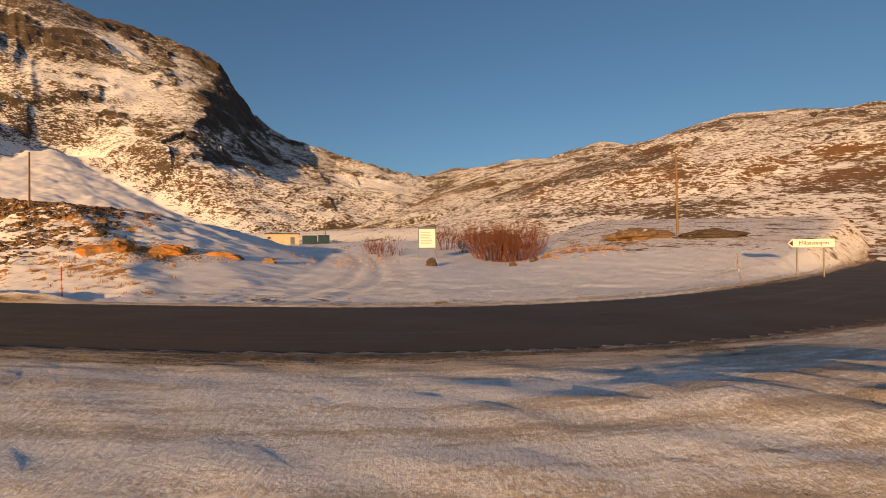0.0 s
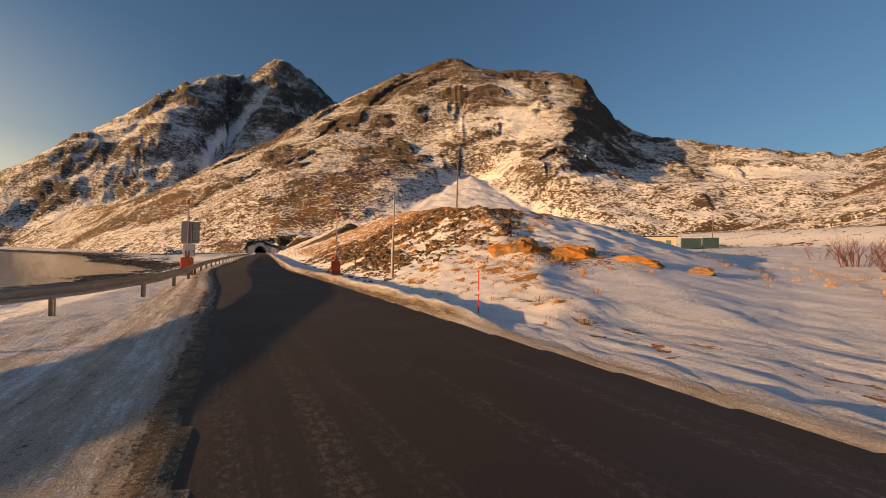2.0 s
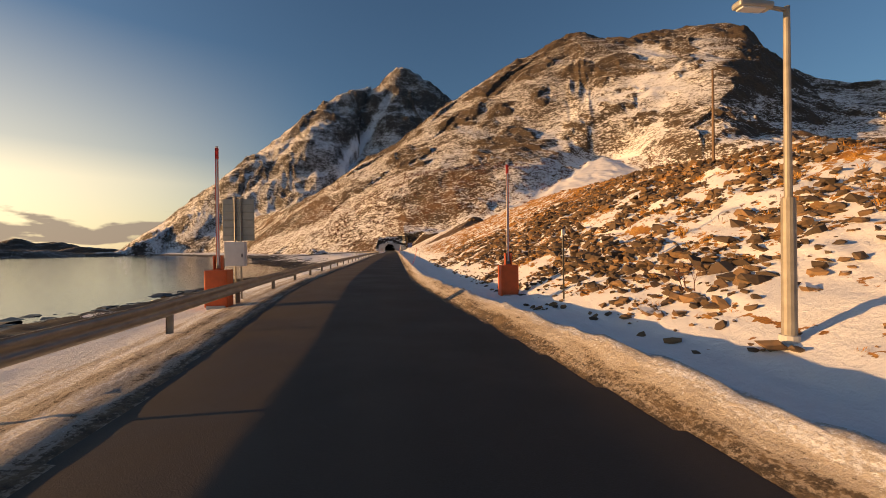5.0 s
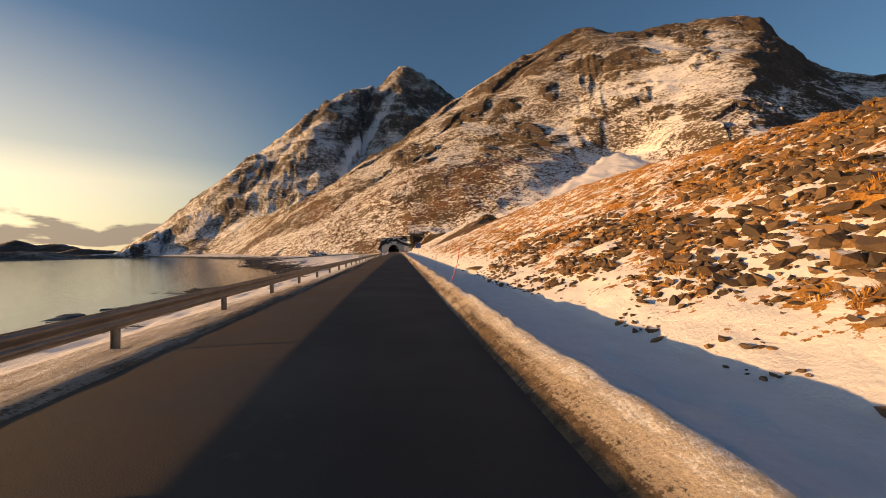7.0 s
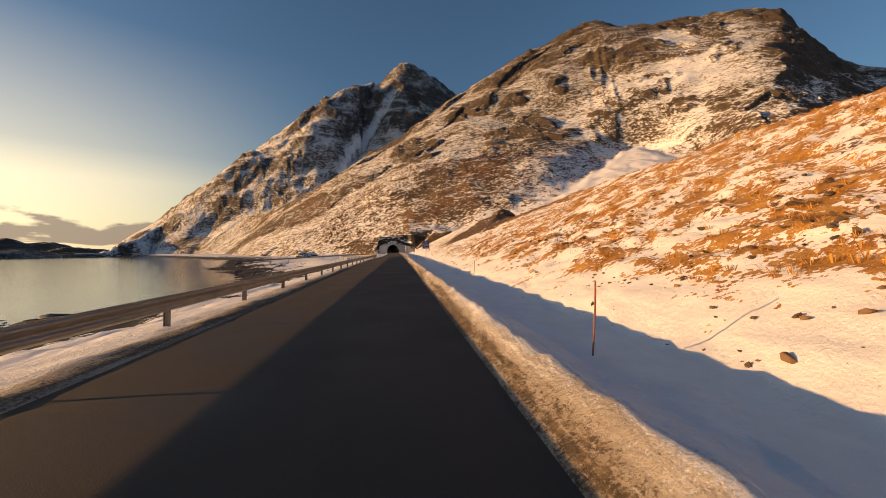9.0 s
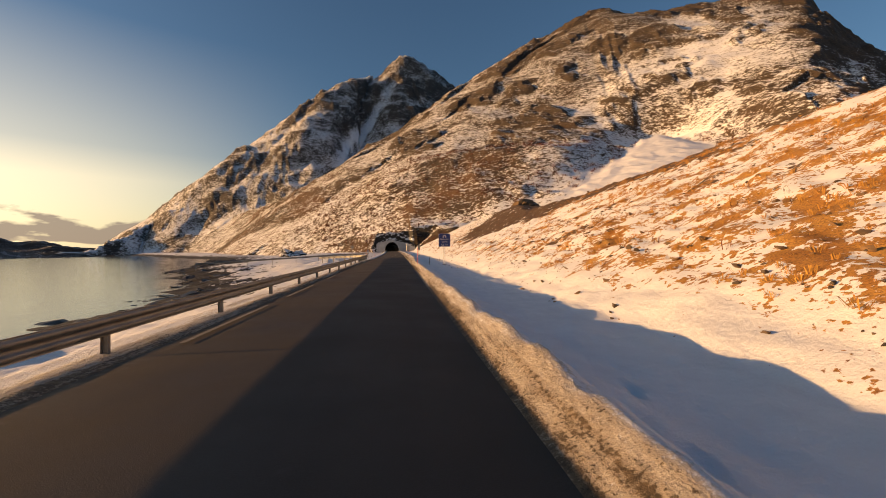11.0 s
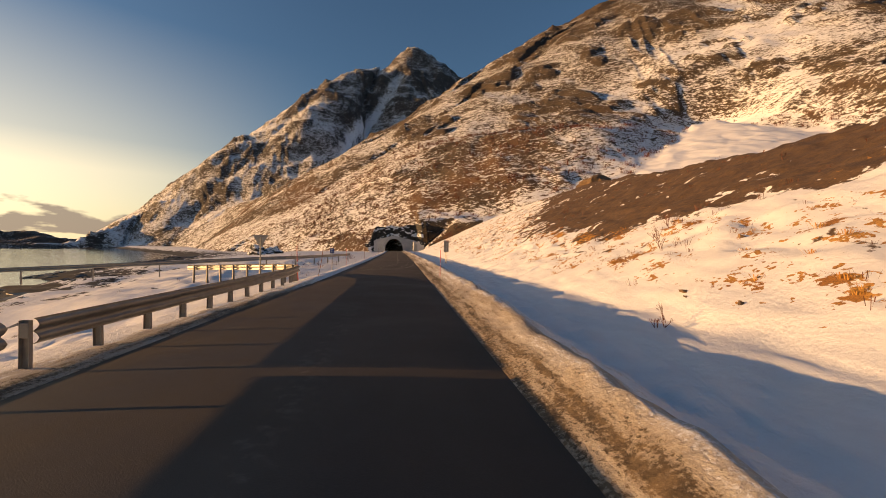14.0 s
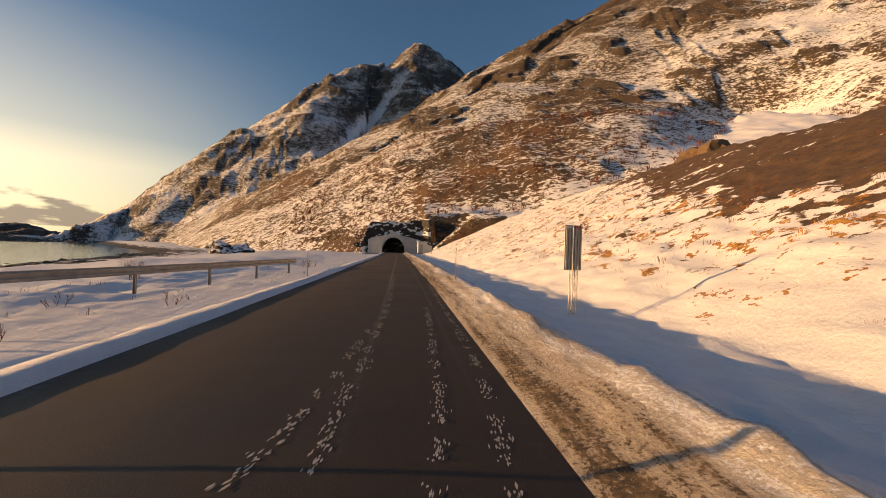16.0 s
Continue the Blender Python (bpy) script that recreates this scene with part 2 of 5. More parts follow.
def asphalt_material():
    n = Nodes("asphalt", 0.75)
    uv = n.add("ShaderNodeUVMap").outputs[0]
    mp = n.add("ShaderNodeMapping")
    mp.inputs["Scale"].default_value = (1.6, 0.03, 1)
    n.link(uv, mp.inputs[0])
    streak = n.noise(1.0, 6, mp.outputs[0])
    grain = n.noise(90.0, 3)
    patch = n.noise(0.5, 5)
    col = n.mix(n.ramp(patch, (0.3, 0.0), (0.7, 1.0)), (0.028, 0.018, 0.012), (0.042, 0.029, 0.019))
    col = n.mix(n.ramp(grain, (0.4, 0.0), (0.75, 0.5)), col, (0.07, 0.056, 0.047))
    sx = n.add("ShaderNodeSeparateXYZ")
    n.link(uv, sx.inputs[0])
    # salt and packed snow left between the wheel tracks and along the edges
    lat = n.math("ABSOLUTE", sx.outputs["X"], 0)
    mid = n.ramp(lat, (0.0, 1.0), (0.10, 0.25), (0.2, 0.0), (0.86, 0.0), (0.97, 0.9))
    frost = n.math("MULTIPLY", mid, n.ramp(n.math("ADD", n.math("MULTIPLY", streak, 0.6), n.math("MULTIPLY", n.noise(7.0, 6), 0.4)), (0.58, 0.0), (0.70, 0.3)), True)
    col = n.mix(frost, col, (0.42, 0.37, 0.32))
    # dragged snow on the asphalt of the junction
    junction = n.math("MULTIPLY", n.math("SUBTRACT", 15.0, n.pos("Y")), 0.10, True)
    mp2 = n.add("ShaderNodeMapping")
    mp2.inputs["Scale"].default_value = (4.5, 0.035, 1)
    n.link(uv, mp2.inputs[0])
    thin = n.noise(1.0, 6, mp2.outputs[0], 0.7)
    crumbs = n.math("MULTIPLY", n.ramp(thin, (0.52, 0.0), (0.72, 1.0)), n.ramp(n.noise(14.0, 6, rough=0.8), (0.48, 0.0), (0.60, 0.38)))
    col = n.mix(n.math("MULTIPLY", crumbs, junction), col, (0.50, 0.45, 0.40))
    wide_ = n.noise(1.0, 3, n.coords((0.5, 0.07, 1)))
    col = n.mix(n.ramp(wide_, (0.45, 0.0), (0.7, 0.35)), col, (0.085, 0.062, 0.045))
    # two broken lines of salt towards the tunnel
    gate = n.math("MULTIPLY", n.math("SUBTRACT", n.pos("Y"), 160.0), 0.06, True)
    wob = n.math("MULTIPLY", n.math("SUBTRACT", n.noise(0.5, 3), 0.5), 0.05)
    for at, wide, amount in ((0.30, 0.03, 0.8), (0.80, 0.018, 0.45)):
        off = n.math("ABSOLUTE", n.math("ADD", n.math("SUBTRACT", sx.outputs["X"], at), wob), 0)
        line = n.math("SUBTRACT", 1.0, n.math("DIVIDE", off, wide), True)
        dots = n.ramp(n.noise(22.0, 6, rough=0.75), (0.47, 0.0), (0.60, amount))
        col = n.mix(n.math("MULTIPLY", n.math("MULTIPLY", line, dots), gate), col, (0.55, 0.48, 0.40))
    return n.done(col, n.math("ADD", grain, n.math("MULTIPLY", patch, 0.3)), 0.25, 0.012, n.ramp(patch, (0.3, 0.62), (0.7, 0.85)))


def sea_material():
    n = Nodes("sea_water", 0.09)
    n.b.inputs["IOR"].default_value = 1.33
    w = n.math("ADD", n.noise(0.55, 6, n.coords((1, 0.45, 1), turn=(0, 0, 0.4))), n.math("MULTIPLY", n.noise(2.6, 4), 0.35))
    return n.done(n.mix(n.ramp(n.noise(0.01, 3), (0.3, 0.0), (0.7, 1.0)), (0.012, 0.03, 0.045), (0.02, 0.045, 0.06)), w, 0.13, 0.5)


def stone_material():
    n = Nodes("angular_stone", 0.85)
    info = n.add("ShaderNodeObjectInfo").outputs["Random"]
    isl = n.add("ShaderNodeNewGeometry").outputs["Random Per Island"]
    f = n.math("FRACT", n.math("ADD", info, isl), 0)
    v = n.coords()
    base = n.ramp(f, (0.0, (0.05, 0.034, 0.023)), (0.5, (0.115, 0.073, 0.042)), (1.0, (0.24, 0.14, 0.066)))
    spots = n.noise(7, 6, v)
    col = n.mix(n.ramp(spots, (0.5, 0.0), (0.72, 0.7)), base, (0.07, 0.055, 0.04))
    cap2 = n.ramp(n.math("MULTIPLY", n.math("ADD", n.normal_z(), n.math("MULTIPLY", n.noise(1.3, 4, v), 0.9)), 0.5), (0.73, 0.0), (0.76, 1.0))
    return n.done(n.mix(cap2, col, (0.8, 0.8, 0.81)), n.noise(16, 5, v), 0.5, 0.03)


def straw_material(name, a, b):
    n = Nodes(name, 0.9)
    isl = n.add("ShaderNodeNewGeometry").outputs["Random Per Island"]
    n.b.inputs["Subsurface Weight"].default_value = 0.0
    return n.done(n.mix(n.math("MULTIPLY", n.math("ADD", isl, n.ramp(n.noise(0.8, 3), (0.35, 0.0), (0.65, 1.0))), 0.5), a, b))


M_GROUND = ground_material()
M_ROAD = asphalt_material()
M_SEA = sea_material()
M_STONE = stone_material()
M_MAIN = mountain_material("snowy_cliff", (0.056, 0.038, 0.025), (0.115, 0.077, 0.044), (0.125, 0.066, 0.032), 1.425, 0.80)
M_FAR = mountain_material("far_snowy_cliff", (0.055, 0.044, 0.037), (0.115, 0.088, 0.068), (0.10, 0.075, 0.05), 1.33, 0.75, -1.0)
M_HILL = mountain_material("snowy_moor", (0.085, 0.055, 0.032), (0.15, 0.10, 0.054), (0.17, 0.085, 0.032), 1.50, 0.95)
M_ISLET = mountain_material("shore_rock", (0.05, 0.04, 0.032), (0.09, 0.07, 0.055), (0.07, 0.05, 0.035), 1.60, 1.5)
M_STRAW = straw_material("dry_straw", (0.33, 0.145, 0.028), (0.58, 0.32, 0.08))
M_TWIG = straw_material("bare_twigs", (0.085, 0.028, 0.014), (0.17, 0.062, 0.03))
M_SALT = plain("dragged_snow", (0.62, 0.57, 0.50), 0.8, 0, 0.35, 9.0)
M_WORN = plain("worn_road_paint", (0.36, 0.32, 0.27), 0.8, 0, 0.6, 5.0)
M_STEEL = plain("galvanised_steel", (0.33, 0.315, 0.285), 0.45, 0.7, 0.35, 3.0)
M_POST = plain("weathered_zinc", (0.34, 0.31, 0.27), 0.6, 0.3, 0.4, 4.0)
M_ORANGE = plain("orange_red_paint", (0.62, 0.10, 0.02), 0.45, 0, 0.3, 4.0)
M_RED = plain("red_plastic", (0.65, 0.03, 0.015), 0.4, 0, 0.15)
M_WHITE = plain("white_paint", (0.64, 0.63, 0.62), 0.5, 0, 0.12)
M_GREY = plain("grey_aluminium", (0.36, 0.35, 0.32), 0.5, 0.5, 0.2)
M_BLUE = plain("blue_sign_sheet", (0.012, 0.04, 0.19), 0.4, 0, 0.1)
M_BLACK = plain("black_paint", (0.015, 0.015, 0.015), 0.5, 0, 0.2)
M_WOOD = plain("grey_brown_pole_wood", (0.20, 0.125, 0.075), 0.85, 0, 0.45, 5.0)
M_CONC = plain("pale_concrete", (0.50, 0.50, 0.50), 0.85, 0, 0.3, 0.6)
M_DARK = plain("sooty_lining", (0.018, 0.017, 0.016), 0.95, 0, 0.3, 0.6)
M_BOARDW = plain("pale_cladding", (0.55, 0.46, 0.34), 0.75, 0, 0.2, 1.5)
M_TEAL = plain("blue_green_steel", (0.012, 0.05, 0.065), 0.5, 0.1, 0.3, 1.5)
M_PLATE = plain("blue_grey_frame", (0.10, 0.14, 0.18), 0.5, 0.2, 0.2)
M_STAKE = plain("brown_bamboo", (0.28, 0.10, 0.05), 0.7, 0, 0.4)


# ---- shape helpers ----
def part(name, bm, material, parent=None, label=""):
    me = bpy.data.meshes.new(name)
    bm.to_mesh(me)
    bm.free()
    me.materials.append(material)
    ob = new(name, me)
    if parent is not None:
        ob.parent = parent
    if label:
        ob["label"] = label
    return ob


def empty(name, x, y, z, rz=0.0, label="", category="", group=""):
    e = new(name)
    e.matrix_basis = pose(x, y, z, 0, 0, rz)
    return tagged(e, label, category, group)


def box(bm, c, size, bevel=0.0, rot=None):
    r = bmesh.ops.create_cube(bm, size=1.0)
    m = Matrix.Translation(c) @ (rot or Matrix.Identity(4)) @ Matrix.Diagonal((*size, 1))
    bmesh.ops.transform(bm, matrix=m, verts=r["verts"])
    if bevel:
        es = list({e for v in r["verts"] for e in v.link_edges})
        bmesh.ops.bevel(bm, geom=es, offset=bevel, segments=2, affect="EDGES", profile=0.5)
    return bm


def rod(bm, a, b, r0, r1=None, n=8):
    """A tapered rod from a to b."""
    a, b = Vector(a), Vector(b)
    r1 = r0 if r1 is None else r1
    q = (b - a).to_track_quat("Z", "Y").to_matrix()
    ring = []
    for p, r in ((a, r0), (b, r1)):
        ring.append([bm.verts.new(p + q @ Vector((r * math.cos(2 * math.pi * i / n), r * math.sin(2 * math.pi * i / n), 0))) for i in range(n)])
    for i in range(n):
        bm.faces.new((ring[0][i], ring[0][(i + 1) % n], ring[1][(i + 1) % n], ring[1][i]))
    bm.faces.new(ring[1])
    bm.faces.new(ring[0][::-1])
    return bm


def tube(bm, points, radii, n=8):
    """One closed tube through the points."""
    pts = [Vector(p) for p in points]
    rings = []
    for i, p in enumerate(pts):
        d = pts[min(i + 1, len(pts) - 1)] - pts[max(i - 1, 0)]
        q = d.to_track_quat("Z", "Y").to_matrix()
        rings.append([bm.verts.new(p + q @ Vector((radii[i] * math.cos(2 * math.pi * k / n), radii[i] * math.sin(2 * math.pi * k / n), 0))) for k in range(n)])
    for a, b in zip(rings[:-1], rings[1:]):
        for k in range(n):
            bm.faces.new((a[k], a[(k + 1) % n], b[(k + 1) % n], b[k]))
    bm.faces.new(rings[-1])
    bm.faces.new(rings[0][::-1])
    return bm


def mesh_object(name, verts, faces, material, attrs=None, smooth_shade=True):
    """A mesh from numpy arrays of vertices and equal-sized faces."""
    me = bpy.data.meshes.new(name)
    k = faces.shape[1]
    me.vertices.add(len(verts))
    me.vertices.foreach_set("co", np.ascontiguousarray(verts, np.float32).ravel())
    me.loops.add(faces.size)
    me.loops.foreach_set("vertex_index", np.ascontiguousarray(faces, np.int32).ravel())
    me.polygons.add(len(faces))
    me.polygons.foreach_set("loop_start", np.arange(0, faces.size, k, dtype=np.int32))
    me.polygons.foreach_set("loop_total", np.full(len(faces), k, np.int32))
    me.update(calc_edges=True)
    me.polygons.foreach_set("use_smooth", np.full(len(faces), smooth_shade, bool))
    for key, val in (attrs or {}).items():
        me.attributes.new(key, "FLOAT", "POINT").data.foreach_set("value", np.ascontiguousarray(val, np.float32))
    me.materials.append(material)
    return new(name, me)


def quads(nx, ny):
    i, j = np.meshgrid(np.arange(nx - 1), np.arange(ny - 1))
    a = (j * nx + i).ravel()
    return np.stack([a, a + 1, a + nx + 1, a + nx], 1)


def pn(x, y, seed=0):
    """Gradient noise, about -0.7 to 0.7."""
    rs = np.random.RandomState(seed + 11)
    perm = rs.permutation(512)
    ang = rs.rand(512) * 2 * np.pi
    xi, yi = np.floor(x).astype(int), np.floor(y).astype(int)
    fx, fy = x - xi, y - yi
    u, v = fx * fx * fx * (fx * (fx * 6 - 15) + 10), fy * fy * fy * (fy * (fy * 6 - 15) + 10)

    def corner(ax, ay):
        h = ang[perm[(perm[(xi + ax) % 512] + yi + ay) % 512]]
        return np.cos(h) * (fx - ax) + np.sin(h) * (fy - ay)
    return (corner(0, 0) * (1 - u) + corner(1, 0) * u) * (1 - v) + (corner(0, 1) * (1 - u) + corner(1, 1) * u) * v


def fbm(x, y, octaves=4, seed=0, gain=0.5):
    s, a, f = 0, 1.0, 1.0
    for o in range(octaves):
        s = s + a * pn(x * f + 17.3 * o, y * f - 9.1 * o, seed + o)
        a *= gain
        f *= 2.03
    return s


def sstep(a, b, x):
    t = np.clip((x - a) / (b - a), 0, 1)
    return t * t * (3 - 2 * t)


# ---- the lie of the land ----
ROAD_LINE = [(150, -92), (95, -66), (60, -47), (36, -32), (20, -21.5), (11, -14.6), (5.6, -9.4), (3.0, -4.6), (2.05, 0.5), (1.4, 7), (0.85, 14), (0.45, 20), (-0.35, 26.5),
             (-1.05, 32.5), (-1.3, 38), (-1.25, 46), (-1.2, 100), (-1.2, 170), (-1.6, 215), (-2.5, 262), (-3.2, 330)]
HALF = 2.45
SEA_Z = -4.6


def dense_line(points, step):
    p = np.array(points, float)
    d = np.r_[0, np.cumsum(np.hypot(*np.diff(p, axis=0).T))]
    s = np.arange(0, d[-1], step)
    out = np.stack([np.interp(s, d, p[:, 0]), np.interp(s, d, p[:, 1])], 1)
    for _ in range(6):
        out[1:-1] = 0.25 * out[:-2] + 0.5 * out[1:-1] + 0.25 * out[2:]
    return out


LINE = dense_line(ROAD_LINE, 1.5)
TAN = np.gradient(LINE, axis=0)
TAN /= np.hypot(TAN[:, 0], TAN[:, 1])[:, None]


def lateral(x, y):
    """Signed distance from the road's middle (right positive) and the distance along it."""
    x, y = np.atleast_1d(x).astype(float), np.atleast_1d(y).astype(float)
    s, along = np.full(x.shape, 1e3), np.zeros(x.shape)
    for a in range(0, len(x), 20000):
        xx, yy = x[a:a + 20000], y[a:a + 20000]
        d2 = (xx[:, None] - LINE[None, :, 0]) ** 2 + (yy[:, None] - LINE[None, :, 1]) ** 2
        k = d2.argmin(1)
        dx, dy = xx - LINE[k, 0], yy - LINE[k, 1]
        lat = dx * TAN[k, 1] - dy * TAN[k, 0]
        s[a:a + 20000] = np.where(np.hypot(dx, dy) < np.abs(lat) + 2.0, lat, np.sign(lat) * np.hypot(dx, dy))
        along[a:a + 20000] = k * 1.5 + dx * TAN[k, 0] + dy * TAN[k, 1]
    return s, along


def shore_x(y):
    spits = 11 * np.exp(-((y - 206) / 8) ** 2) + 6 * np.exp(-((y - 181) / 4) ** 2) + 4 * np.exp(-((y - 100) / 5) ** 2)
    return np.interp(y, [-400, 0, 50, 68, 80, 97, 110, 130, 142, 165, 195, 222, 250, 291, 364, 560, 900, 1150, 1600],
                     [-60, -38, -32, -31, -29, -29, -27.5, -29, -30, -39, -50, -66, -80, -92, -125, -270, -560, -800, -1000]) - spits


def left_extra(y):
    """By how much the asphalt reaches further towards the rail."""
    return np.interp(y, [66, 92, 126, 142, 150], [0.0, 0.45, 0.45, 0.2, 0.0])


def foot_x(y):
    return np.interp(y, [20, 40, 70, 100, 125, 170, 240], [5.2, 3.9, 4.2, 5.0, 5.6, 5.8, 5.5])


def crest_z(y):
    return np.interp(y, [6, 14, 22, 30, 52, 78, 106, 120, 135, 152, 165, 182, 200, 232, 262, 300], [0.0, 1.1, 3.0, 5.5, 8.0, 10.0, 10.5, 9.6, 8.2, 8.0, 9.4, 12.0, 14.0, 13.5, 10.0, 8.0])


SIDE_ROAD = [(4, 1), (14, 3.5), (25, 9), (38, 17), (52, 29), (70, 44), (86, 60)]


def land(x, y, detail=True):
    """Height, dirt and bare-gravel masks of the ground."""
    s, along = lateral(x, y)
    s = np.where(s < 0, np.minimum(s + left_extra(y), 0), s)
    n1 = fbm(x * 0.11, y * 0.11, 3, 3)
    n2 = fbm(x * 0.6, y * 0.6, 3, 8)
    # right of the road
    ramp = 0.055 * np.clip(x - 12, 0, 150) * (1 - 0.8 * np.exp(-((y + 1.0) / 4.5) ** 2) * sstep(52, 42, x)) + 0.05 * np.clip(x - 20, 0, 90) * sstep(2, -16, y) + 4.0 * sstep(112, 122, x) * sstep(10, 40, y)
    xf, zc = foot_x(y), crest_z(y)
    grade = np.interp(y, [8, 16, 22, 31], [0.16, 0.21, 0.33, 0.44])
    rise = grade * np.clip(x - xf, 0, 200) ** 1.02
    xq = xf + zc / grade
    mound = np.where(rise < zc, rise, zc - 0.02 * np.clip(x - xq, 0, 60) - 0.13 * np.clip(x - np.maximum(xq, 25), 0, 60))
    mound = np.where(x < xq + 6, np.minimum(mound, zc - 0.35 * np.exp(-((x - xq) / 3.0) ** 2)), mound)
    far_fade = sstep(60, 35, x) * 0.5 + 0.5
    right = np.maximum(ramp, np.clip(mound, -1, 50) * far_fade) + (0.05 + 0.30 * sstep(20, 32, y)) * n1 * sstep(4, 12, s) + (0.06 + 0.04 * sstep(16, 30, y)) * n2 * sstep(3.5, 7, s)
    rocky = sstep(xf + 1.5, xf + 4, x) * sstep(14, 22, y) * sstep(260, 230, y)
    right = right + rocky * 0.22 * fbm(x * 0.9, y * 0.9, 3, 21)
    # ploughed bank on the right edge of the asphalt
    open_r = 1 - sstep(-13, -9, y) * sstep(10.5, 8.0, y)
    bank_h = (0.29 + 0.10 * fbm(x * 0.0, along * 0.35, 3, 5) + 0.07 * pn(x * 3, along * 1.7, 6) + 0.05 * pn(x * 4, along * 4.3, 7)) * (0.25 + 0.75 * sstep(7, 13, y)) * open_r
    wide = 1.0 + 1.1 * sstep(128, 146, y)
    bank = bank_h * np.clip((s - HALF + 0.05) / (0.56 * wide), 0, 1) ** 1.2 * (1 - sstep(HALF + 0.55 * wide, HALF + 1.0 * wide, s))
    ditch = -0.10 * sstep(HALF + 1.0, HALF + 1.6, s) * open_r * sstep(8, 4.5, s)
    right = right * sstep(HALF + 0.3, HALF + 2.0, s) + bank + ditch
    # left of the road: verge, then down to the shore
    xs = shore_x(y)
    w = np.clip((x - xs) / (-5.2 - xs), 0, 1.3)
    side = sstep(140, 158, y)
    prof = np.interp(w, [0, 0.12, 0.3, 0.55, 0.8, 0.92, 1.0], [-4.9, -4.4, -3.8, -2.9, -1.7, -0.7, -0.08])
    prof2 = np.interp(w, [0, 0.08, 0.2, 0.4, 0.6, 0.75, 1.0], [-4.8, -4.3, -3.5, -2.4, -1.1, -0.55, -0.45])
    left = prof * (1 - side) + prof2 * side
    lot = sstep(14, 4, y) * sstep(-26, -14, x)
    left = left * (1 - lot) + lot * (0.03 + 0.02 * n1)
    rough = sstep(1.0, 0.75, w) * (1 - lot)
    left = left + rough * (0.55 * n1 + 0.25 * n2 + 0.9 * sstep(0.6, 0.1, w) * np.abs(fbm(x * 0.16, y * 0.16, 4, 31)))
    deep = np.clip(x - xs, -400, 0)
    left = np.where(x < xs, np.maximum(-4.7 + 0.12 * deep, -14) + 0.8 * sstep(-8, 0, deep) * n1, left)
    # an inlet and reefs beyond the bend
    berm = (0.03 + 0.06 * side + 0.03 * pn(x * 2, along * 0.8, 9)) * sstep(-HALF + 0.05, -HALF - 0.35, s) * (1 - sstep(-HALF - 0.7, -HALF - 1.7, s)) * sstep(9, 16, y)
    left = np.where(s > -HALF - 1.9, left * sstep(-HALF - 0.2, -HALF - 1.9, s), left) + berm
    z = np.where(s > 0, right, left)
    z = np.where(np.abs(s) < HALF, -0.03 + 0.0 * z, z)
    fine = 0.035 * fbm(x * 2.2, y * 2.2, 3, 14) * sstep(HALF + 0.1, HALF + 0.5, np.abs(s))
    ruts = 0.010 * fbm(s * 2.2, along * 0.12, 3, 41) * sstep(HALF, HALF + 0.3, np.abs(s)) * sstep(-15, -11, y) * sstep(12, 7, y) * sstep(24, 12, np.abs(s))
    lumps = 0.05 * fbm(s * 5.5, along * 2.4, 3, 47) * sstep(HALF + 0.05, HALF + 0.3, np.abs(s)) * sstep(HALF + 2.6, HALF + 0.9, np.abs(s)) * (np.abs(s) < 6) * (1 - 0.75 * (s < 0))
    prints = (0.032 + 0.013 * sstep(14, 22, y)) * fbm(x * 3.1, y * 3.1, 3, 49) * sstep(HALF + 0.8, HALF + 1.4, s) * sstep(9, 5, s)
    drift = (0.04 + 0.04 * sstep(16, 30, y)) * fbm(x * 0.9, y * 0.5, 3, 53) * sstep(HALF + 1.5, HALF + 4, s) * sstep(40, 20, x)
    heap = np.exp(-((x - 0.2 + 0.45 * (y + 9.2)) / 1.1) ** 2 - ((y + 9.2) / 2.4) ** 2)
    heap = heap * (0.12 + 0.16 * np.abs(fbm(x * 1.7, y * 1.7, 4, 87))) * sstep(-HALF - 0.4, -HALF - 1.6, s)
    hump = 0.30 * np.exp(-((x - 7.4) / 1.0) ** 2 - ((y - 9.6) / 0.7) ** 2) + 0.16 * np.exp(-((x - 9.4) / 1.6) ** 2 - ((y - 9.2) / 0.5) ** 2)
    crust = 0.085 * sstep(112, 132, y) * fbm(x * 1.9, y * 1.6, 4, 57, 0.6) * sstep(HALF + 0.5, HALF + 1.0, s) * sstep(HALF + 4.2, HALF + 2.0, s)
    z = z + crust + fine + ruts + lumps + prints + drift + heap + hump
    # far from the road everything sinks under the hills' own slopes
    far = sstep(240, 420, np.hypot(x - 20, y - 100)) * (x > shore_x(y) + 8)
    z = np.where(far > 0, z * (1 - far) + far * -1.5, z)
    clean = sstep(120, 142, y)
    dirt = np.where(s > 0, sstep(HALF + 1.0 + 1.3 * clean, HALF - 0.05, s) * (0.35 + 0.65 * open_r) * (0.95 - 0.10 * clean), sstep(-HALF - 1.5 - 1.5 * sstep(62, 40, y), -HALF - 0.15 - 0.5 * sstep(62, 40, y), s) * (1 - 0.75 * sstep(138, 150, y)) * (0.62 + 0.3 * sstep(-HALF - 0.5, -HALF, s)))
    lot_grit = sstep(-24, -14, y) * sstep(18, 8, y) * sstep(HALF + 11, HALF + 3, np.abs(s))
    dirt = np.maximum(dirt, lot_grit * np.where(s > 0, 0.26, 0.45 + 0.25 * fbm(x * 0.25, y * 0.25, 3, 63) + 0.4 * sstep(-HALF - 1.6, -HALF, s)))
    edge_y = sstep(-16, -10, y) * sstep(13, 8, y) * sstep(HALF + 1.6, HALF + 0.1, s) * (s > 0)
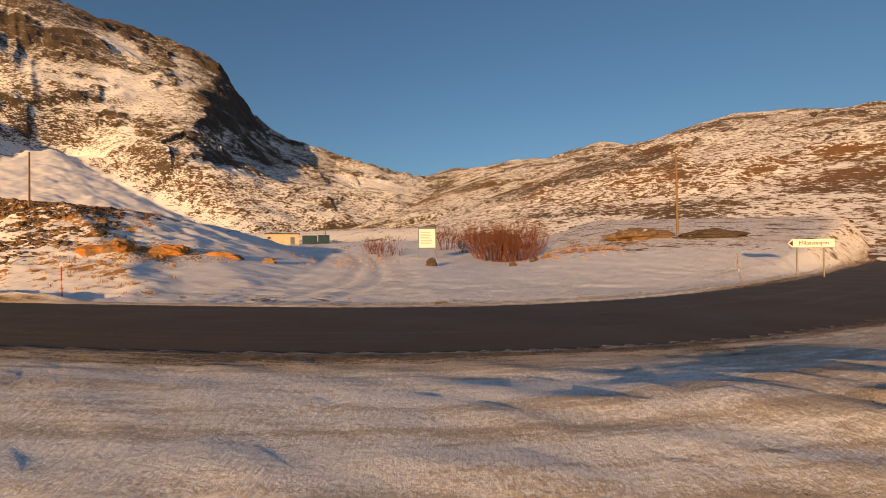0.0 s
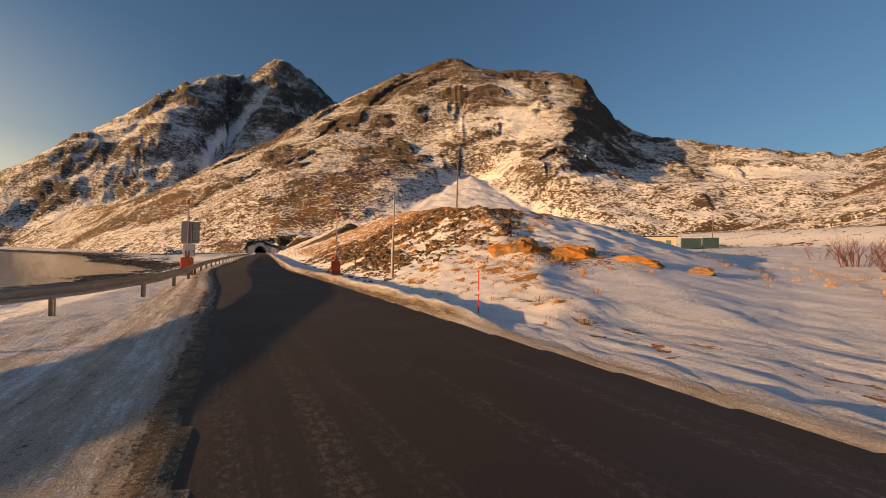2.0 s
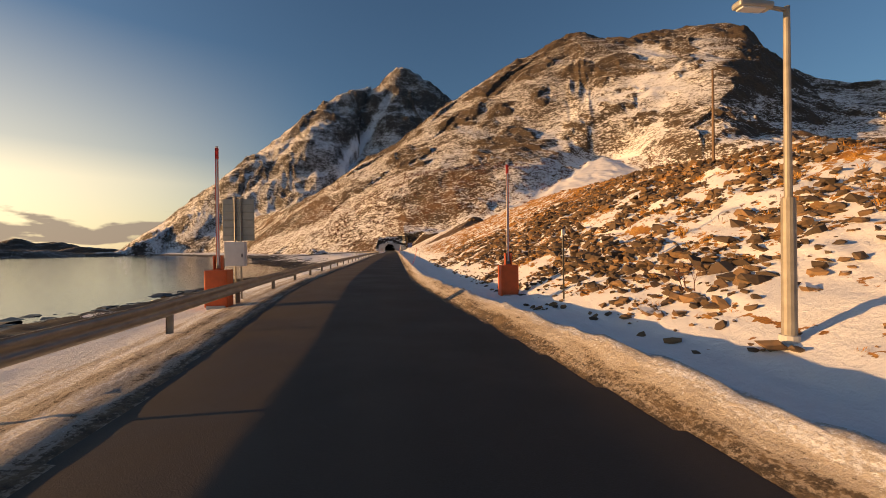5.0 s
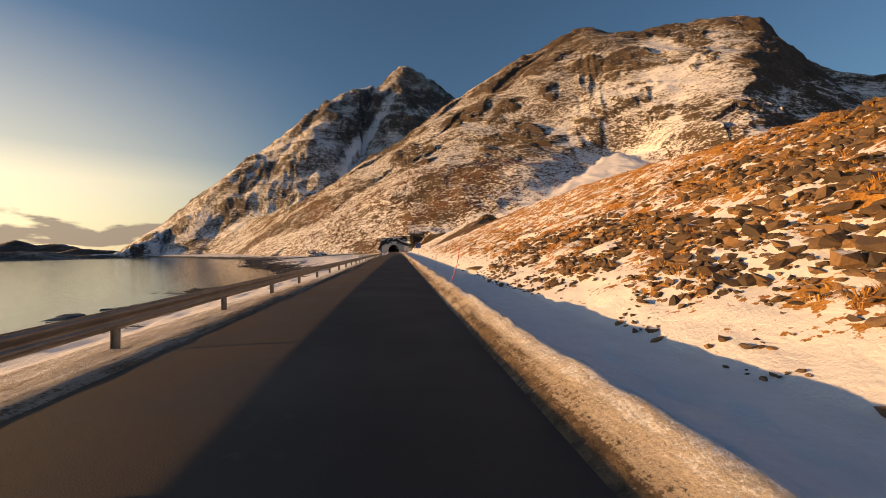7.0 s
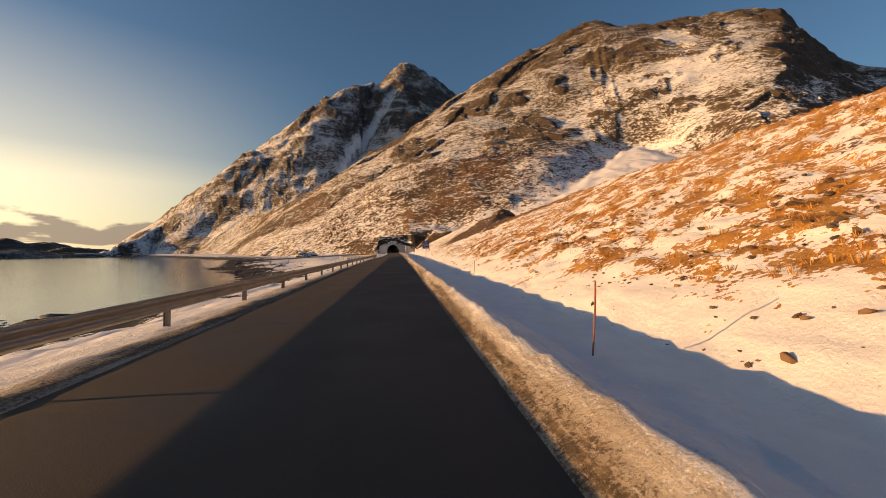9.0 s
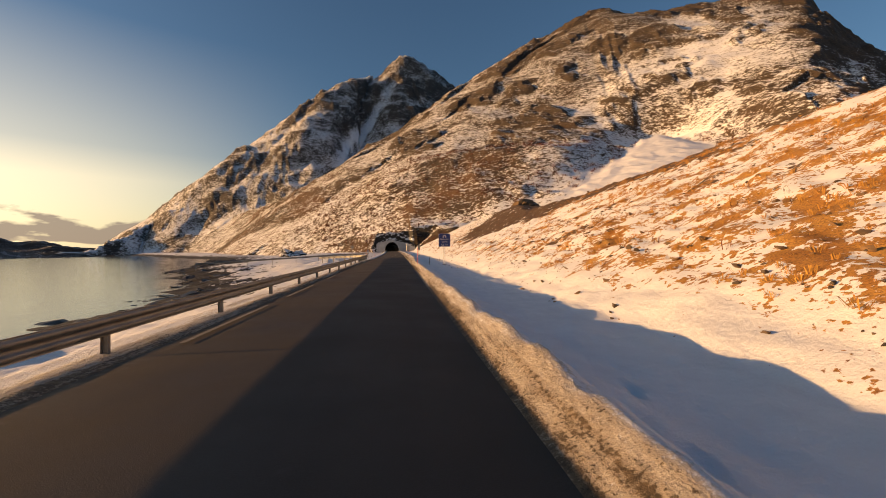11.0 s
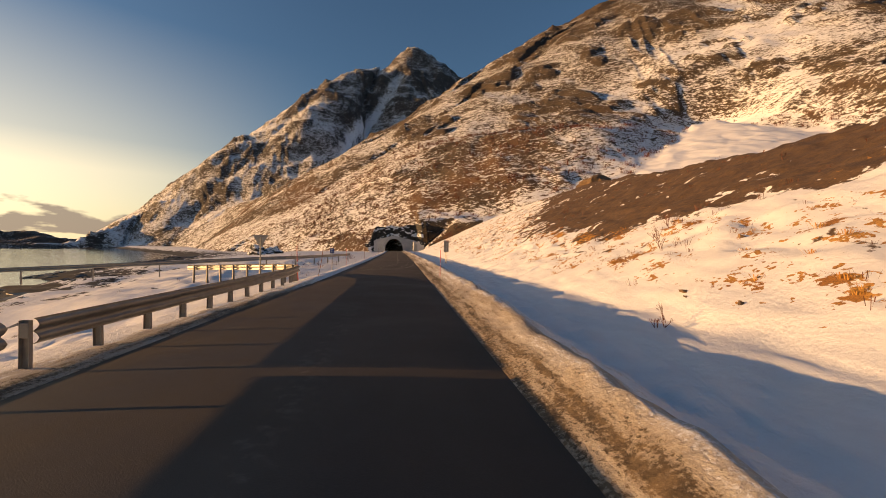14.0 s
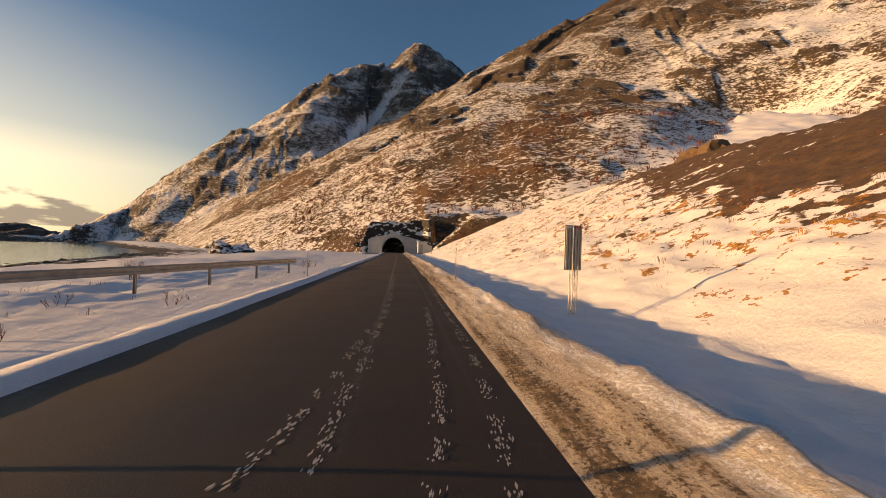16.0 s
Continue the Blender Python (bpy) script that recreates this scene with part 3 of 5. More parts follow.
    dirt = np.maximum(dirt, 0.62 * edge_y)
    sd = np.full(x.shape, 99.0)
    for (ax, ay), (bx, by) in zip(SIDE_ROAD[:-1], SIDE_ROAD[1:]):
        t = np.clip(((x - ax) * (bx - ax) + (y - ay) * (by - ay)) / ((bx - ax) ** 2 + (by - ay) ** 2), 0, 1)
        sd = np.minimum(sd, np.hypot(x - ax - t * (bx - ax), y - ay - t * (by - ay)))
    z = z - 0.07 * sstep(0.5, 0.15, np.abs(sd - 0.8)) * (s > HALF + 1) - 0.05 * sstep(3.4, 2.6, sd) * (s > HALF + 1)
    dirt = np.maximum(dirt, np.where(s > HALF, 0.30 * sstep(3.0, 2.0, sd), 0))
    rel = (x - xf) / np.maximum(xq - xf, 1)
    rg = rel - 0.36 * sstep(162, 214, y) - 0.40 * sstep(150, 128, y)
    gravel = 0.90 * sstep(0.10, 0.50, rg) * sstep(1.6, 1.2, rel) * sstep(104, 116, y) * sstep(232, 205, y)
    gravel = np.maximum(gravel, 0.42 * rocky * sstep(24, 34, y) * sstep(72, 46, y) * sstep(2.0, 1.3, rel))
    gravel = np.maximum(gravel, 0.2 * rocky * sstep(22, 30, y))
    gravel = np.maximum(gravel, 0.33 * sstep(22, 34, x) * sstep(12, -2, y) * sstep(0, -8, y))
    return z, dirt, gravel


def slope_rel(x, y):
    return (x - foot_x(y)) / np.maximum(crest_z(y) / 0.44, 1)


def straw_mask(x, y):
    r = slope_rel(x, y)
    base = np.interp(y, [8, 14, 26, 34, 44, 52, 98, 112, 124, 170, 215], [0.10, 0.20, 0.22, 0.40, 0.50, 0.57, 0.56, 0.47, 0.32, 0.26, 0.22])
    tuft = sstep(0.26, 0.36, fbm(x * 1.7, y * 1.7, 2, 58))
    p = 0.75 * fbm(x * 0.5, y * 0.5, 3, 51) + 0.7 * fbm(x * 1.7, y * 1.7, 2, 52)
    m = (base + 0.10 * sstep(0.5, 0.9, r) * sstep(126, 60, y) + 0.75 * p + 0.5 * tuft * sstep(0.5, 0.3, base) * (1 - 0.35 * sstep(120, 130, y))) * sstep(2.2, 1.4, r) - 0.6 * sstep(0.14, -0.02, r)
    m = np.where(r > 0.0, m, 0.0)
    m = m * (1 - 0.75 * sstep(0.25, 0.45, r - 0.36 * sstep(162, 214, y)) * sstep(130, 140, y) * sstep(225, 205, y))
    spots = 0.75 * np.exp(-((x - 13.5) / 4.2) ** 2 - ((y - 17.5) / 3.4) ** 2) + 0.6 * np.exp(-((x - 33) / 5) ** 2 - ((y + 8) / 4) ** 2) + 0.62 * np.exp(-((x - 45) / 7) ** 2 - ((y + 16) / 4) ** 2)
    moor_side = 0.42 * sstep(20, 34, x) * sstep(10, -6, y)
    return np.maximum(np.maximum(m, spots), moor_side)


def ground_z(x, y):
    return float(land(np.array([x]), np.array([y]))[0][0])


def grow(start, end, first, rate):
    out, step, v = [], first, start
    while (v < end) if end > start else (v > end):
        v += step if end > start else -step
        out.append(v)
        step *= rate
    return out


gx = np.array(sorted(grow(-13, -4600, 0.35, 1.075) + list(np.arange(-13, 9, 0.13)) + grow(9, 60, 0.2, 1.012) + grow(61, 4600, 2, 1.12)))
gy = np.array(sorted(grow(-26, -4600, 0.5, 1.09) + list(np.arange(-26, 205, 0.34)) + grow(205, 4700, 0.5, 1.05)))
GX, GY = np.meshgrid(gx, gy)
gz_, gd_, gg_ = land(GX.ravel(), GY.ravel())
gs_, ga_ = lateral(GX.ravel(), GY.ravel())
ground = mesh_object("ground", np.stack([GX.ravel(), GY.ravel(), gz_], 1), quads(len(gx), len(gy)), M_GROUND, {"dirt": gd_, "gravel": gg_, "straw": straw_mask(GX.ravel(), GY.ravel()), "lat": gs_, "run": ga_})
tagged(ground, "snow-covered ground with sandy road edges and bare peat", "ground", kind="structure")

sea = mesh_object("water", np.array([(-4800, -4800, SEA_Z), (-6.5, -4800, SEA_Z), (-6.5, 4800, SEA_Z), (-4800, 4800, SEA_Z)], float), np.array([[0, 1, 2, 3]]), M_SEA)
tagged(sea, "calm grey sea reflecting the evening sky", "sea", kind="structure")


def build_road():
    bm_n = len(LINE)
    nor = np.stack([TAN[:, 1], -TAN[:, 0]], 1)
    lat = np.array([-1.0, -0.5, 0.0, 0.5, 1.0])
    zz = np.array([-0.022, 0.02, 0.035, 0.02, -0.022])
    edge = 0.10 * fbm(np.arange(bm_n) * 0.3, np.zeros(bm_n), 3, 77)
    v = np.zeros((bm_n, 5, 3))
    for i, (l, h) in enumerate(zip(lat, zz)):
        off = l * (HALF + (edge if abs(l) == 1 else 0)) - (left_extra(LINE[:, 1]) if l == -1 else 0)
        v[:, i, :2] = LINE + nor * np.broadcast_to(off, bm_n)[:, None]
        v[:, i, 2] = h
    q = quads(5, bm_n)
    ob = mesh_object("road", v.reshape(-1, 3), q, M_ROAD)
    uv = ob.data.uv_layers.new(name="lane")
    co = np.stack([np.broadcast_to(lat[None, :], (bm_n, 5)), np.broadcast_to(np.arange(bm_n)[:, None] * 1.5, (bm_n, 5))], -1).reshape(-1, 2)
    uv.data.foreach_set("uv", co[q.ravel()].astype(np.float32).ravel())
    return tagged(ob, "dark asphalt road with dusty snow streaks", "road", kind="structure")


ROAD = build_road()


def edge_dash(y0, y1, x0, x1):
    """A worn piece of the white edge line, showing where the snow has gone."""
    v = np.array([(x0 - 0.05, y0, 0.016), (x0 + 0.05, y0, 0.018), (x1 + 0.05, y1, 0.018), (x1 - 0.05, y1, 0.016)], float)
    ob = mesh_object("edge_line", v, np.array([[0, 1, 2, 3]]), M_WORN)
    ob.parent = ROAD
    return ob


for y0, y1 in ((93.6, 98.2), (100.2, 104.4), (108.0, 110.5)):
    edge_dash(y0, y1, -3.74, -3.74)


def snow_tracks():
    """Thin lines of snow that tyres dragged out of the side road."""
    rt = np.random.RandomState(31)
    V, F = [], []
    for line in ([(-3.5, 152.9), (-2.1, 154.1), (-0.5, 155.6), (0.5, 158.2), (1.0, 163.1), (1.1, 174.7)], [(-3.6, 154.8), (-1.7, 157.1), (-0.6, 159.8), (-0.35, 167.1), (-0.4, 178)],
                 [(-3.5, 153.7), (-1.9, 155.3), (-0.4, 157.2), (0.35, 161), (0.62, 168)], [(-3.6, 156.2), (-2.1, 157.9), (-0.9, 160.6), (-0.55, 165.0)]):
        p = dense_line(line, 0.12)
        for _ in range(40):
            p[1:-1] = 0.25 * p[:-2] + 0.5 * p[1:-1] + 0.25 * p[2:]
        d = np.gradient(p, axis=0)
        d /= np.hypot(d[:, 0], d[:, 1])[:, None]
        on = fbm(np.arange(len(p)) * 0.22, np.zeros(len(p)), 3, rt.randint(90)) > -0.04
        for i in np.flatnonzero(on[:-1]):
            for _ in range(7):
                o = rt.normal(0, 0.04)
                w, l = rt.uniform(0.008, 0.026), rt.uniform(0.03, 0.10)
                c = p[i] + np.array([d[i, 1], -d[i, 0]]) * o + d[i] * rt.uniform(0, 0.12)
                a, b = d[i] * l / 2, np.array([d[i, 1], -d[i, 0]]) * w / 2
                z = float(np.interp(abs(c[0] + 1.2) / HALF, [0, 0.5, 1], [0.035, 0.02, -0.018])) + rt.uniform(0.003, 0.007)
                k = len(V)
                V += [(*(c - a - b * 0.4), z), (*(c - b), z), (*(c + a), z), (*(c + b), z)]
                F.append((k, k + 1, k + 2, k + 3))
    ob = mesh_object("snow_track", np.array(V, float), np.array(F), M_SALT, None, False)
    ob.parent = ROAD
    return tagged(ob, "thin crumbs of dragged snow", kind="stuff")


snow_tracks()


# ---- mountains ----
def ridge_land(x, y, crest, k, gully=0.22, scale=60.0, seed=0):
    """Height under a crest line: falls off at slope k on both sides, cut by gullies."""
    best, off, way, run = np.full(x.shape, -400.0), np.zeros(x.shape), np.zeros(x.shape), 0.0
    for (ax, ay, az_), (bx, by, bz) in zip(crest[:-1], crest[1:]):
        lx, ly = bx - ax, by - ay
        ln = math.hypot(lx, ly)
        t = np.clip(((x - ax) * lx + (y - ay) * ly) / ln ** 2, 0, 1)
        d = np.hypot(x - ax - t * lx, y - ay - t * ly)
        h = az_ + t * (bz - az_) - k * d
        up = h > best
        best, off, way = np.where(up, h, best), np.where(up, d, off), np.where(up, run + t * ln, way)
        run += ln
    cut = np.abs(pn(way / scale, off / (scale * 6), seed)) + 0.5 * np.abs(pn(way / scale * 2.7, off / (scale * 3), seed + 3))
    return best - gully * cut * np.minimum(off, 160)


def crag_mask(x, y, seed):
    """Where bare cliffs stand out of the snow."""
    wx, wy = x + 16 * fbm(x / 45, y / 45, 2, seed + 2), y + 16 * fbm(x / 45, y / 45, 2, seed + 3)
    return sstep(0.02, 0.26, fbm(wx / 85, wy / 85, 4, seed + 12, 0.6))


def rock_detail(x, y, h, seed, amp=1.0):
    """Ledges and broken steps, laid over a slope."""
    on = sstep(4, 30, h)
    k = crag_mask(x, y, seed)
    crag = 1 - 2.2 * np.abs(fbm(x / 70, y / 70, 4, seed, 0.5))
    rib = 0.4 - np.abs(fbm(x / 19, y / 19, 4, seed + 7, 0.5))
    h = h + amp * on * (6 * fbm(x / 110, y / 110, 3, seed + 5) + 2.6 * crag + (0.7 + 2.2 * k) * rib + 4.5 * k - 3.0)
    q = (h + 0.55 * x - 0.25 * y + 40 * fbm(x / 100, y / 100, 4, seed + 9))
    for period, a in ((23.0, 0.15), (8.3, 0.19)):
        f = q / period - np.floor(q / period)
        h = h + amp * on * (0.12 + 0.88 * k) * a * period * (sstep(0.55, 1.0, f) - f)
    return h


def polar_mesh(name, fun, az0, az1, daz, r0, r1, rate, material, low, origin=(0.0, 90.0), bare=None):
    az = np.radians(np.arange(az0, az1, daz))
    r = np.exp(np.arange(math.log(r0), math.log(r1), rate))
    A, R = np.meshgrid(az, r)
    x, y = (origin[0] + R * np.sin(A)).ravel(), (origin[1] + R * np.cos(A)).ravel()
    h = fun(x, y)
    lowm = sstep(low, low * 0.35, h)
    b = bare(x, y, h) if bare else np.zeros_like(h)
    f = quads(len(az), len(r))[:, ::-1]
    top = h[f].max(1)
    f = f[top > -9]
    return mesh_object(name, np.stack([x, y, h], 1), f, material, {"low": lowm, "bare": b}, True)


CREST_B = [(27, 555, 136), (56, 620, 192), (98, 660, 247), (123, 680, 269), (159, 713, 306), (187, 731, 325), (218, 743, 353), (237, 742, 366),
           (261, 737, 372), (290, 726, 383), (312, 712, 392), (339, 700, 392), (354, 699, 384), (370, 701, 371), (411, 717, 383), (432, 708, 374)]
CREST_C = [(396, 700, 335), (420, 667, 344), (435, 647, 350), (450, 628, 354), (471, 607, 350), (490, 586, 348), (508, 567, 343), (522, 552, 326), (536, 537, 300), (552, 522, 270), (566, 512, 256)]
CREST_C2 = [(566, 512, 252), (574, 489, 229), (572, 452, 209), (577, 415, 196), (579, 383, 180), (579, 350, 168), (595, 322, 166), (614, 289, 154), (632, 255, 138), (705, 255, 150), (786, 305, 170)]
SPUR2 = [(490, 586, 342), (420, 480, 250), (345, 388, 168), (266, 308, 97), (222, 300, 76), (192, 322, 66)]


def fan_gap(x, y):
    """Distance outside the scree fan, negative within it."""
    t = np.clip(((x - 186) * -58 + (y - 352) * -112) / (58.0 ** 2 + 112.0 ** 2), 0, 1.1)
    return np.hypot(x - 186 + t * 58, y - 352 + t * 112) - (5 + 46 * t)


def fan_mask(x, y):
    return sstep(5, -4, fan_gap(x, y))


def buttress_edge(x, y):
    """Distance past the cliff edge of the right-hand buttress."""
    return (x - 520) * 0.69 - (y - 556) * 0.72 + 13 * fbm(x / 34, y / 34, 4, 91, 0.6)


def faces(x, y):
    """Heights of the main face and of the right-hand buttress."""
    x, y = x + 5 * fbm(x / 60, y / 60, 3, 101), y + 5 * fbm(x / 60, y / 60, 3, 103)
    hb = ridge_land(x, y, CREST_B, 0.745, 0.15, 42, 2)
    hb = hb + 6 - 38 * np.exp(-((x - 190) ** 2 + (y - 400) ** 2) / 120.0 ** 2)
    foot = 0.5 * (y - 268 + np.where(x > 0, 0.75, 1.3) * x) + 5 * fbm(x / 40, y / 40, 3, 119)
    foot = np.minimum(foot, 66 + 0.2 * (foot - 66))
    hb = 0.5 * (hb + foot + np.sqrt((hb - foot) ** 2 + 14.0 ** 2)) - 3
    hc = np.maximum(ridge_land(x, y, CREST_C, 0.73, 0.05, 70, 4), ridge_land(x, y, SPUR2, 0.66, 0.10, 80, 7))
    hc = hc + 9 - 1.15 * np.clip(buttress_edge(x, y) - 4, 0, None)
    return hb, np.maximum(hc, ridge_land(x, y, CREST_C2, 0.62, 0.10, 60, 5))


def main_mountain(x, y):
    hb, hc = faces(x, y)
    h = 0.5 * (hb + hc + np.sqrt((hb - hc) ** 2 + 56.0 ** 2)) - 13
    # scree fan below the gully
    m = fan_mask(x, y)
    fan = 81 - 0.40 * np.hypot(x - 186, y - 352) + 1.2 * fbm(x / 14, y / 14, 3, 15)
    wide = np.exp(-(np.maximum(fan_gap(x, y), 0) / 24) ** 2)
    smooth_ = h * (1 - wide) + fan * wide + (rock_detail(x, y, h, 40, 0.4 + 0.6 * sstep(50, 130, h)) - h) * (1 - m)
    apron = 14 - 0.30 * np.hypot((x - 40) * 0.35, np.clip(272 - y, 0, 999)) + 0.25 * np.clip(y - 272, 0, 120)
    smooth_ = np.maximum(smooth_, np.where((x > 6) & (y < 420), np.minimum(apron, 40) + 1.5 * fbm(x / 15, y / 15, 3, 5), -300))
    # the cutting in front of the tunnel mouth
    cut = (np.abs(x + 3.0) < 9.2) & (y < 271.5)
    side = np.where(x > -3, 0.85 * np.clip(x - 6.3, -4, 400), 0.55 * np.clip(-13.0 - x, -4, 400))
    side = side - 40 * sstep(264, 252, y)
    side = np.where(y > 271.5, np.maximum(side, 8.5) + 1.3 * (y - 271.5), side)
    smooth_ = np.minimum(smooth_, side)
    return np.where(cut, -3.0, smooth_)


def main_bare(x, y, h):
    over = buttress_edge(x, y)
    hb, hc = faces(x, y)
    cliff = sstep(265, 335, h) * 0.20 + 0.22 * sstep(-14, 8, over) * sstep(85, 30, over) * sstep(120, 170, h)
    gully = -0.22 * np.exp(-((hb - hc) / 13) ** 2) * sstep(330, 280, h)
    gone = -0.9 * fan_mask(x, y) - 0.25 * sstep(40, 0, fan_gap(x, y)) - 0.04 * sstep(110, 40, h)
    slab = -0.12 * np.exp(-((over + 70) / 60) ** 2) * sstep(60, 110, h) * sstep(310, 250, h) * (hc > hb)
    return cliff + gully + gone + slab + 0.24 * crag_mask(x, y, 40)


mountain = polar_mesh("mountain", main_mountain, -28, 98, 0.145, 150, 1000, 0.0048, M_MAIN, 120, bare=main_bare)
tagged(mountain, "snowy brown rock mountain with gullies and ledges above the tunnel", "mountain")

CREST_A = [(-458, 604, -6), (-420, 675, 5), (-390, 720, 34), (-361, 792, 70), (-330, 852, 123), (-298, 899, 174), (-262, 935, 243), (-234, 964, 285), (-192, 1006, 345), (-145, 1048, 398),
           (-70, 1140, 459), (-49, 1161, 461), (10, 1184, 530), (44, 1192, 532), (77, 1198, 517), (88, 1204, 503), (111, 1202, 505), (176, 1214, 463), (330, 1200, 420)]
def gully_a(x, y):
    """The snow-filled gully that splits the far peak."""
    best = np.full(x.shape, 1e3)
    line = [(-3, 1090), (-38, 1017), (-68, 963), (-97, 876), (-100, 760)]
    for (ax, ay), (bx, by) in zip(line[:-1], line[1:]):
        t = np.clip(((x - ax) * (bx - ax) + (y - ay) * (by - ay)) / ((bx - ax) ** 2 + (by - ay) ** 2), 0, 1)
        best = np.minimum(best, np.hypot(x - ax - t * (bx - ax), y - ay - t * (by - ay)) - 1 - 6 * t)
    return best


def far_mountain(x, y):
    wx, wy = x + 26 * fbm(x / 130, y / 130, 3, 105), y + 26 * fbm(x / 130, y / 130, 3, 107)
    h = ridge_land(wx, wy, CREST_A, 0.95, 0.22, 80, 12)
    h = h - 14 * np.exp(-(np.maximum(gully_a(x, y), 0) / 18) ** 2)
    return rock_detail(x, y, h, 60, 0.85) + 5 * fbm(x / 28, y / 28, 4, 117, 0.6) * sstep(20, 80, h)


def far_bare(x, y, h):
    snow = sstep(14, -2, gully_a(x, y) + 8 * fbm(x / 25, y / 25, 3, 111))
    return 0.12 * sstep(230, 340, h) + 0.24 * crag_mask(x, y, 60) - 0.42 * snow


mountain_far = polar_mesh("mountain", far_mountain, -52, 24, 0.12, 330, 2700, 0.0068, M_FAR, 60, bare=far_bare)
tagged(mountain_far, "dark jagged peak with snow fields rising from the sea", "mountain")

CREST_H = [(786, 305, 160), (760, 209, 169), (772, 137, 175), (757, 101, 174), (739, 46, 178), (743, 2, 166), (624, -20, 142), (601, -35, 152), (578, -56, 152), (578, -81, 138), (457, -93, 107), (421, -108, 111),
           (393, -126, 113), (376, -141, 114), (357, -163, 108), (342, -174, 100), (324, -186, 94), (305, -200, 80), (250, -330, 60)]
CREST_H2 = [(480, 230, 80), (420, 160, 62), (330, 90, 34), (230, 70, 14)]


def moor(x, y):
    h = ridge_land(x, y, CREST_H, 0.335, 0.08, 60, 22)
    h = np.maximum(h, ridge_land(x, y, CREST_H2, 0.25, 0.1, 50, 25))
    h = rock_detail(x, y, h, 80, 0.55)
    near = 0.10 * np.clip(x - 25, 0, 400) - 2.4 + 1.2 * fbm(x / 22, y / 22, 4, 90) - 4.0 * sstep(-2, 22, y) * sstep(120, 60, x)
    return np.maximum(h, np.where(y < 160, near, -50))


moor_ob = polar_mesh("moor", moor, 52, 152, 0.2, 22, 1000, 0.0092, M_HILL, 110, origin=(0.0, 0.0), bare=lambda x, y, h: 0.26 * crag_mask(x * 1.4, y * 1.4, 80) - 0.06)
tagged(moor_ob, "low rolling moor with thin snow over brown heather and rock", "hill", kind="structure")


def islet(cx, cy, rx, ry, h, seed, turn):
    def f(x, y):
        c, s = math.cos(turn), math.sin(turn)
        u, v = ((x - cx) * c + (y - cy) * s) / rx, (-(x - cx) * s + (y - cy) * c) / ry
        return SEA_Z - 1.5 + (h + 1.5) * np.clip(1.15 - np.hypot(u, v) + 0.45 * fbm(u * 3, v * 3, 5, seed), -0.5, 1.2)
    n = 90
    xs = np.linspace(cx - rx * 1.7, cx + rx * 1.7, n)
    ys = np.linspace(cy - rx * 1.7, cy + rx * 1.7, n)
    X, Y = np.meshgrid(xs, ys)
    z = f(X.ravel(), Y.ravel())
    q = quads(n, n)
    q = q[z[q].max(1) > SEA_Z - 0.6]
    ob = mesh_object("islet", np.stack([X.ravel(), Y.ravel(), z], 1), q, M_ISLET, {"low": np.zeros(n * n), "bare": np.zeros(n * n)})
    return tagged(ob, "low dark rocky islet dusted with snow", "islet", "islets in the bay")


islet(-470, 560, 120, 30, 9, 3, 0.35)
islet(-900, 1080, 190, 60, 34, 8, 0.3)
islet(-620, 900, 110, 40, 14, 12, 0.5)


# ---- road furniture ----
def w_beam(points, z_off, bm):
    """A corrugated steel rail along ground points."""
    prof = [(0.0, 0.0), (0.045, 0.03), (0.07, 0.075), (0.045, 0.115), (0.0, 0.155), (0.045, 0.195), (0.07, 0.235), (0.045, 0.28), (0.0, 0.31)]
    rings = []
    for i, (x, y, z) in enumerate(points):
        a, b = points[max(i - 1, 0)], points[min(i + 1, len(points) - 1)]
        d = Vector((b[0] - a[0], b[1] - a[1], 0)).normalized()
        nrm = Vector((d.y, -d.x, 0))
        rings.append([[bm.verts.new(Vector((x, y, z + z_off + h)) + nrm * (o - t)) for o, h in prof] for t in (0.0, 0.012)])
    for p, q in zip(rings[:-1], rings[1:]):
        for k in range(len(prof) - 1):
            bm.faces.new((p[0][k], q[0][k], q[0][k + 1], p[0][k + 1]))
            bm.faces.new((p[1][k], p[1][k + 1], q[1][k + 1], q[1][k]))
        for k in (0, len(prof) - 1):
            bm.faces.new((p[0][k], p[1][k], q[1][k], q[0][k]))
    return bm


def resample(points, step):
    p = np.array(points, float)
    d = np.r_[0, np.cumsum(np.hypot(*np.diff(p, axis=0).T))]
    s = np.arange(0, d[-1] + 1e-6, step)
    return np.stack([np.interp(s, d, p[:, 0]), np.interp(s, d, p[:, 1])], 1)


def post_mesh(h):
    bm = bmesh.new()
    box(bm, (0, -0.045, h / 2 - 0.3), (0.006, 0.05, h + 0.6))
    box(bm, (-0.055, -0.02, h / 2 - 0.3), (0.11, 0.006, h + 0.6))
    box(bm, (-0.11, -0.045, h / 2 - 0.3), (0.006, 0.05, h + 0.6))
    box(bm, (-0.055, -0.045, h - 0.12), (0.1, 0.05, 0.18), 0.008)
    me = bpy.data.meshes.new("post")
    bm.to_mesh(me)
    bm.free()
    me.materials.append(M_POST)
    return me


POST = post_mesh(0.61)


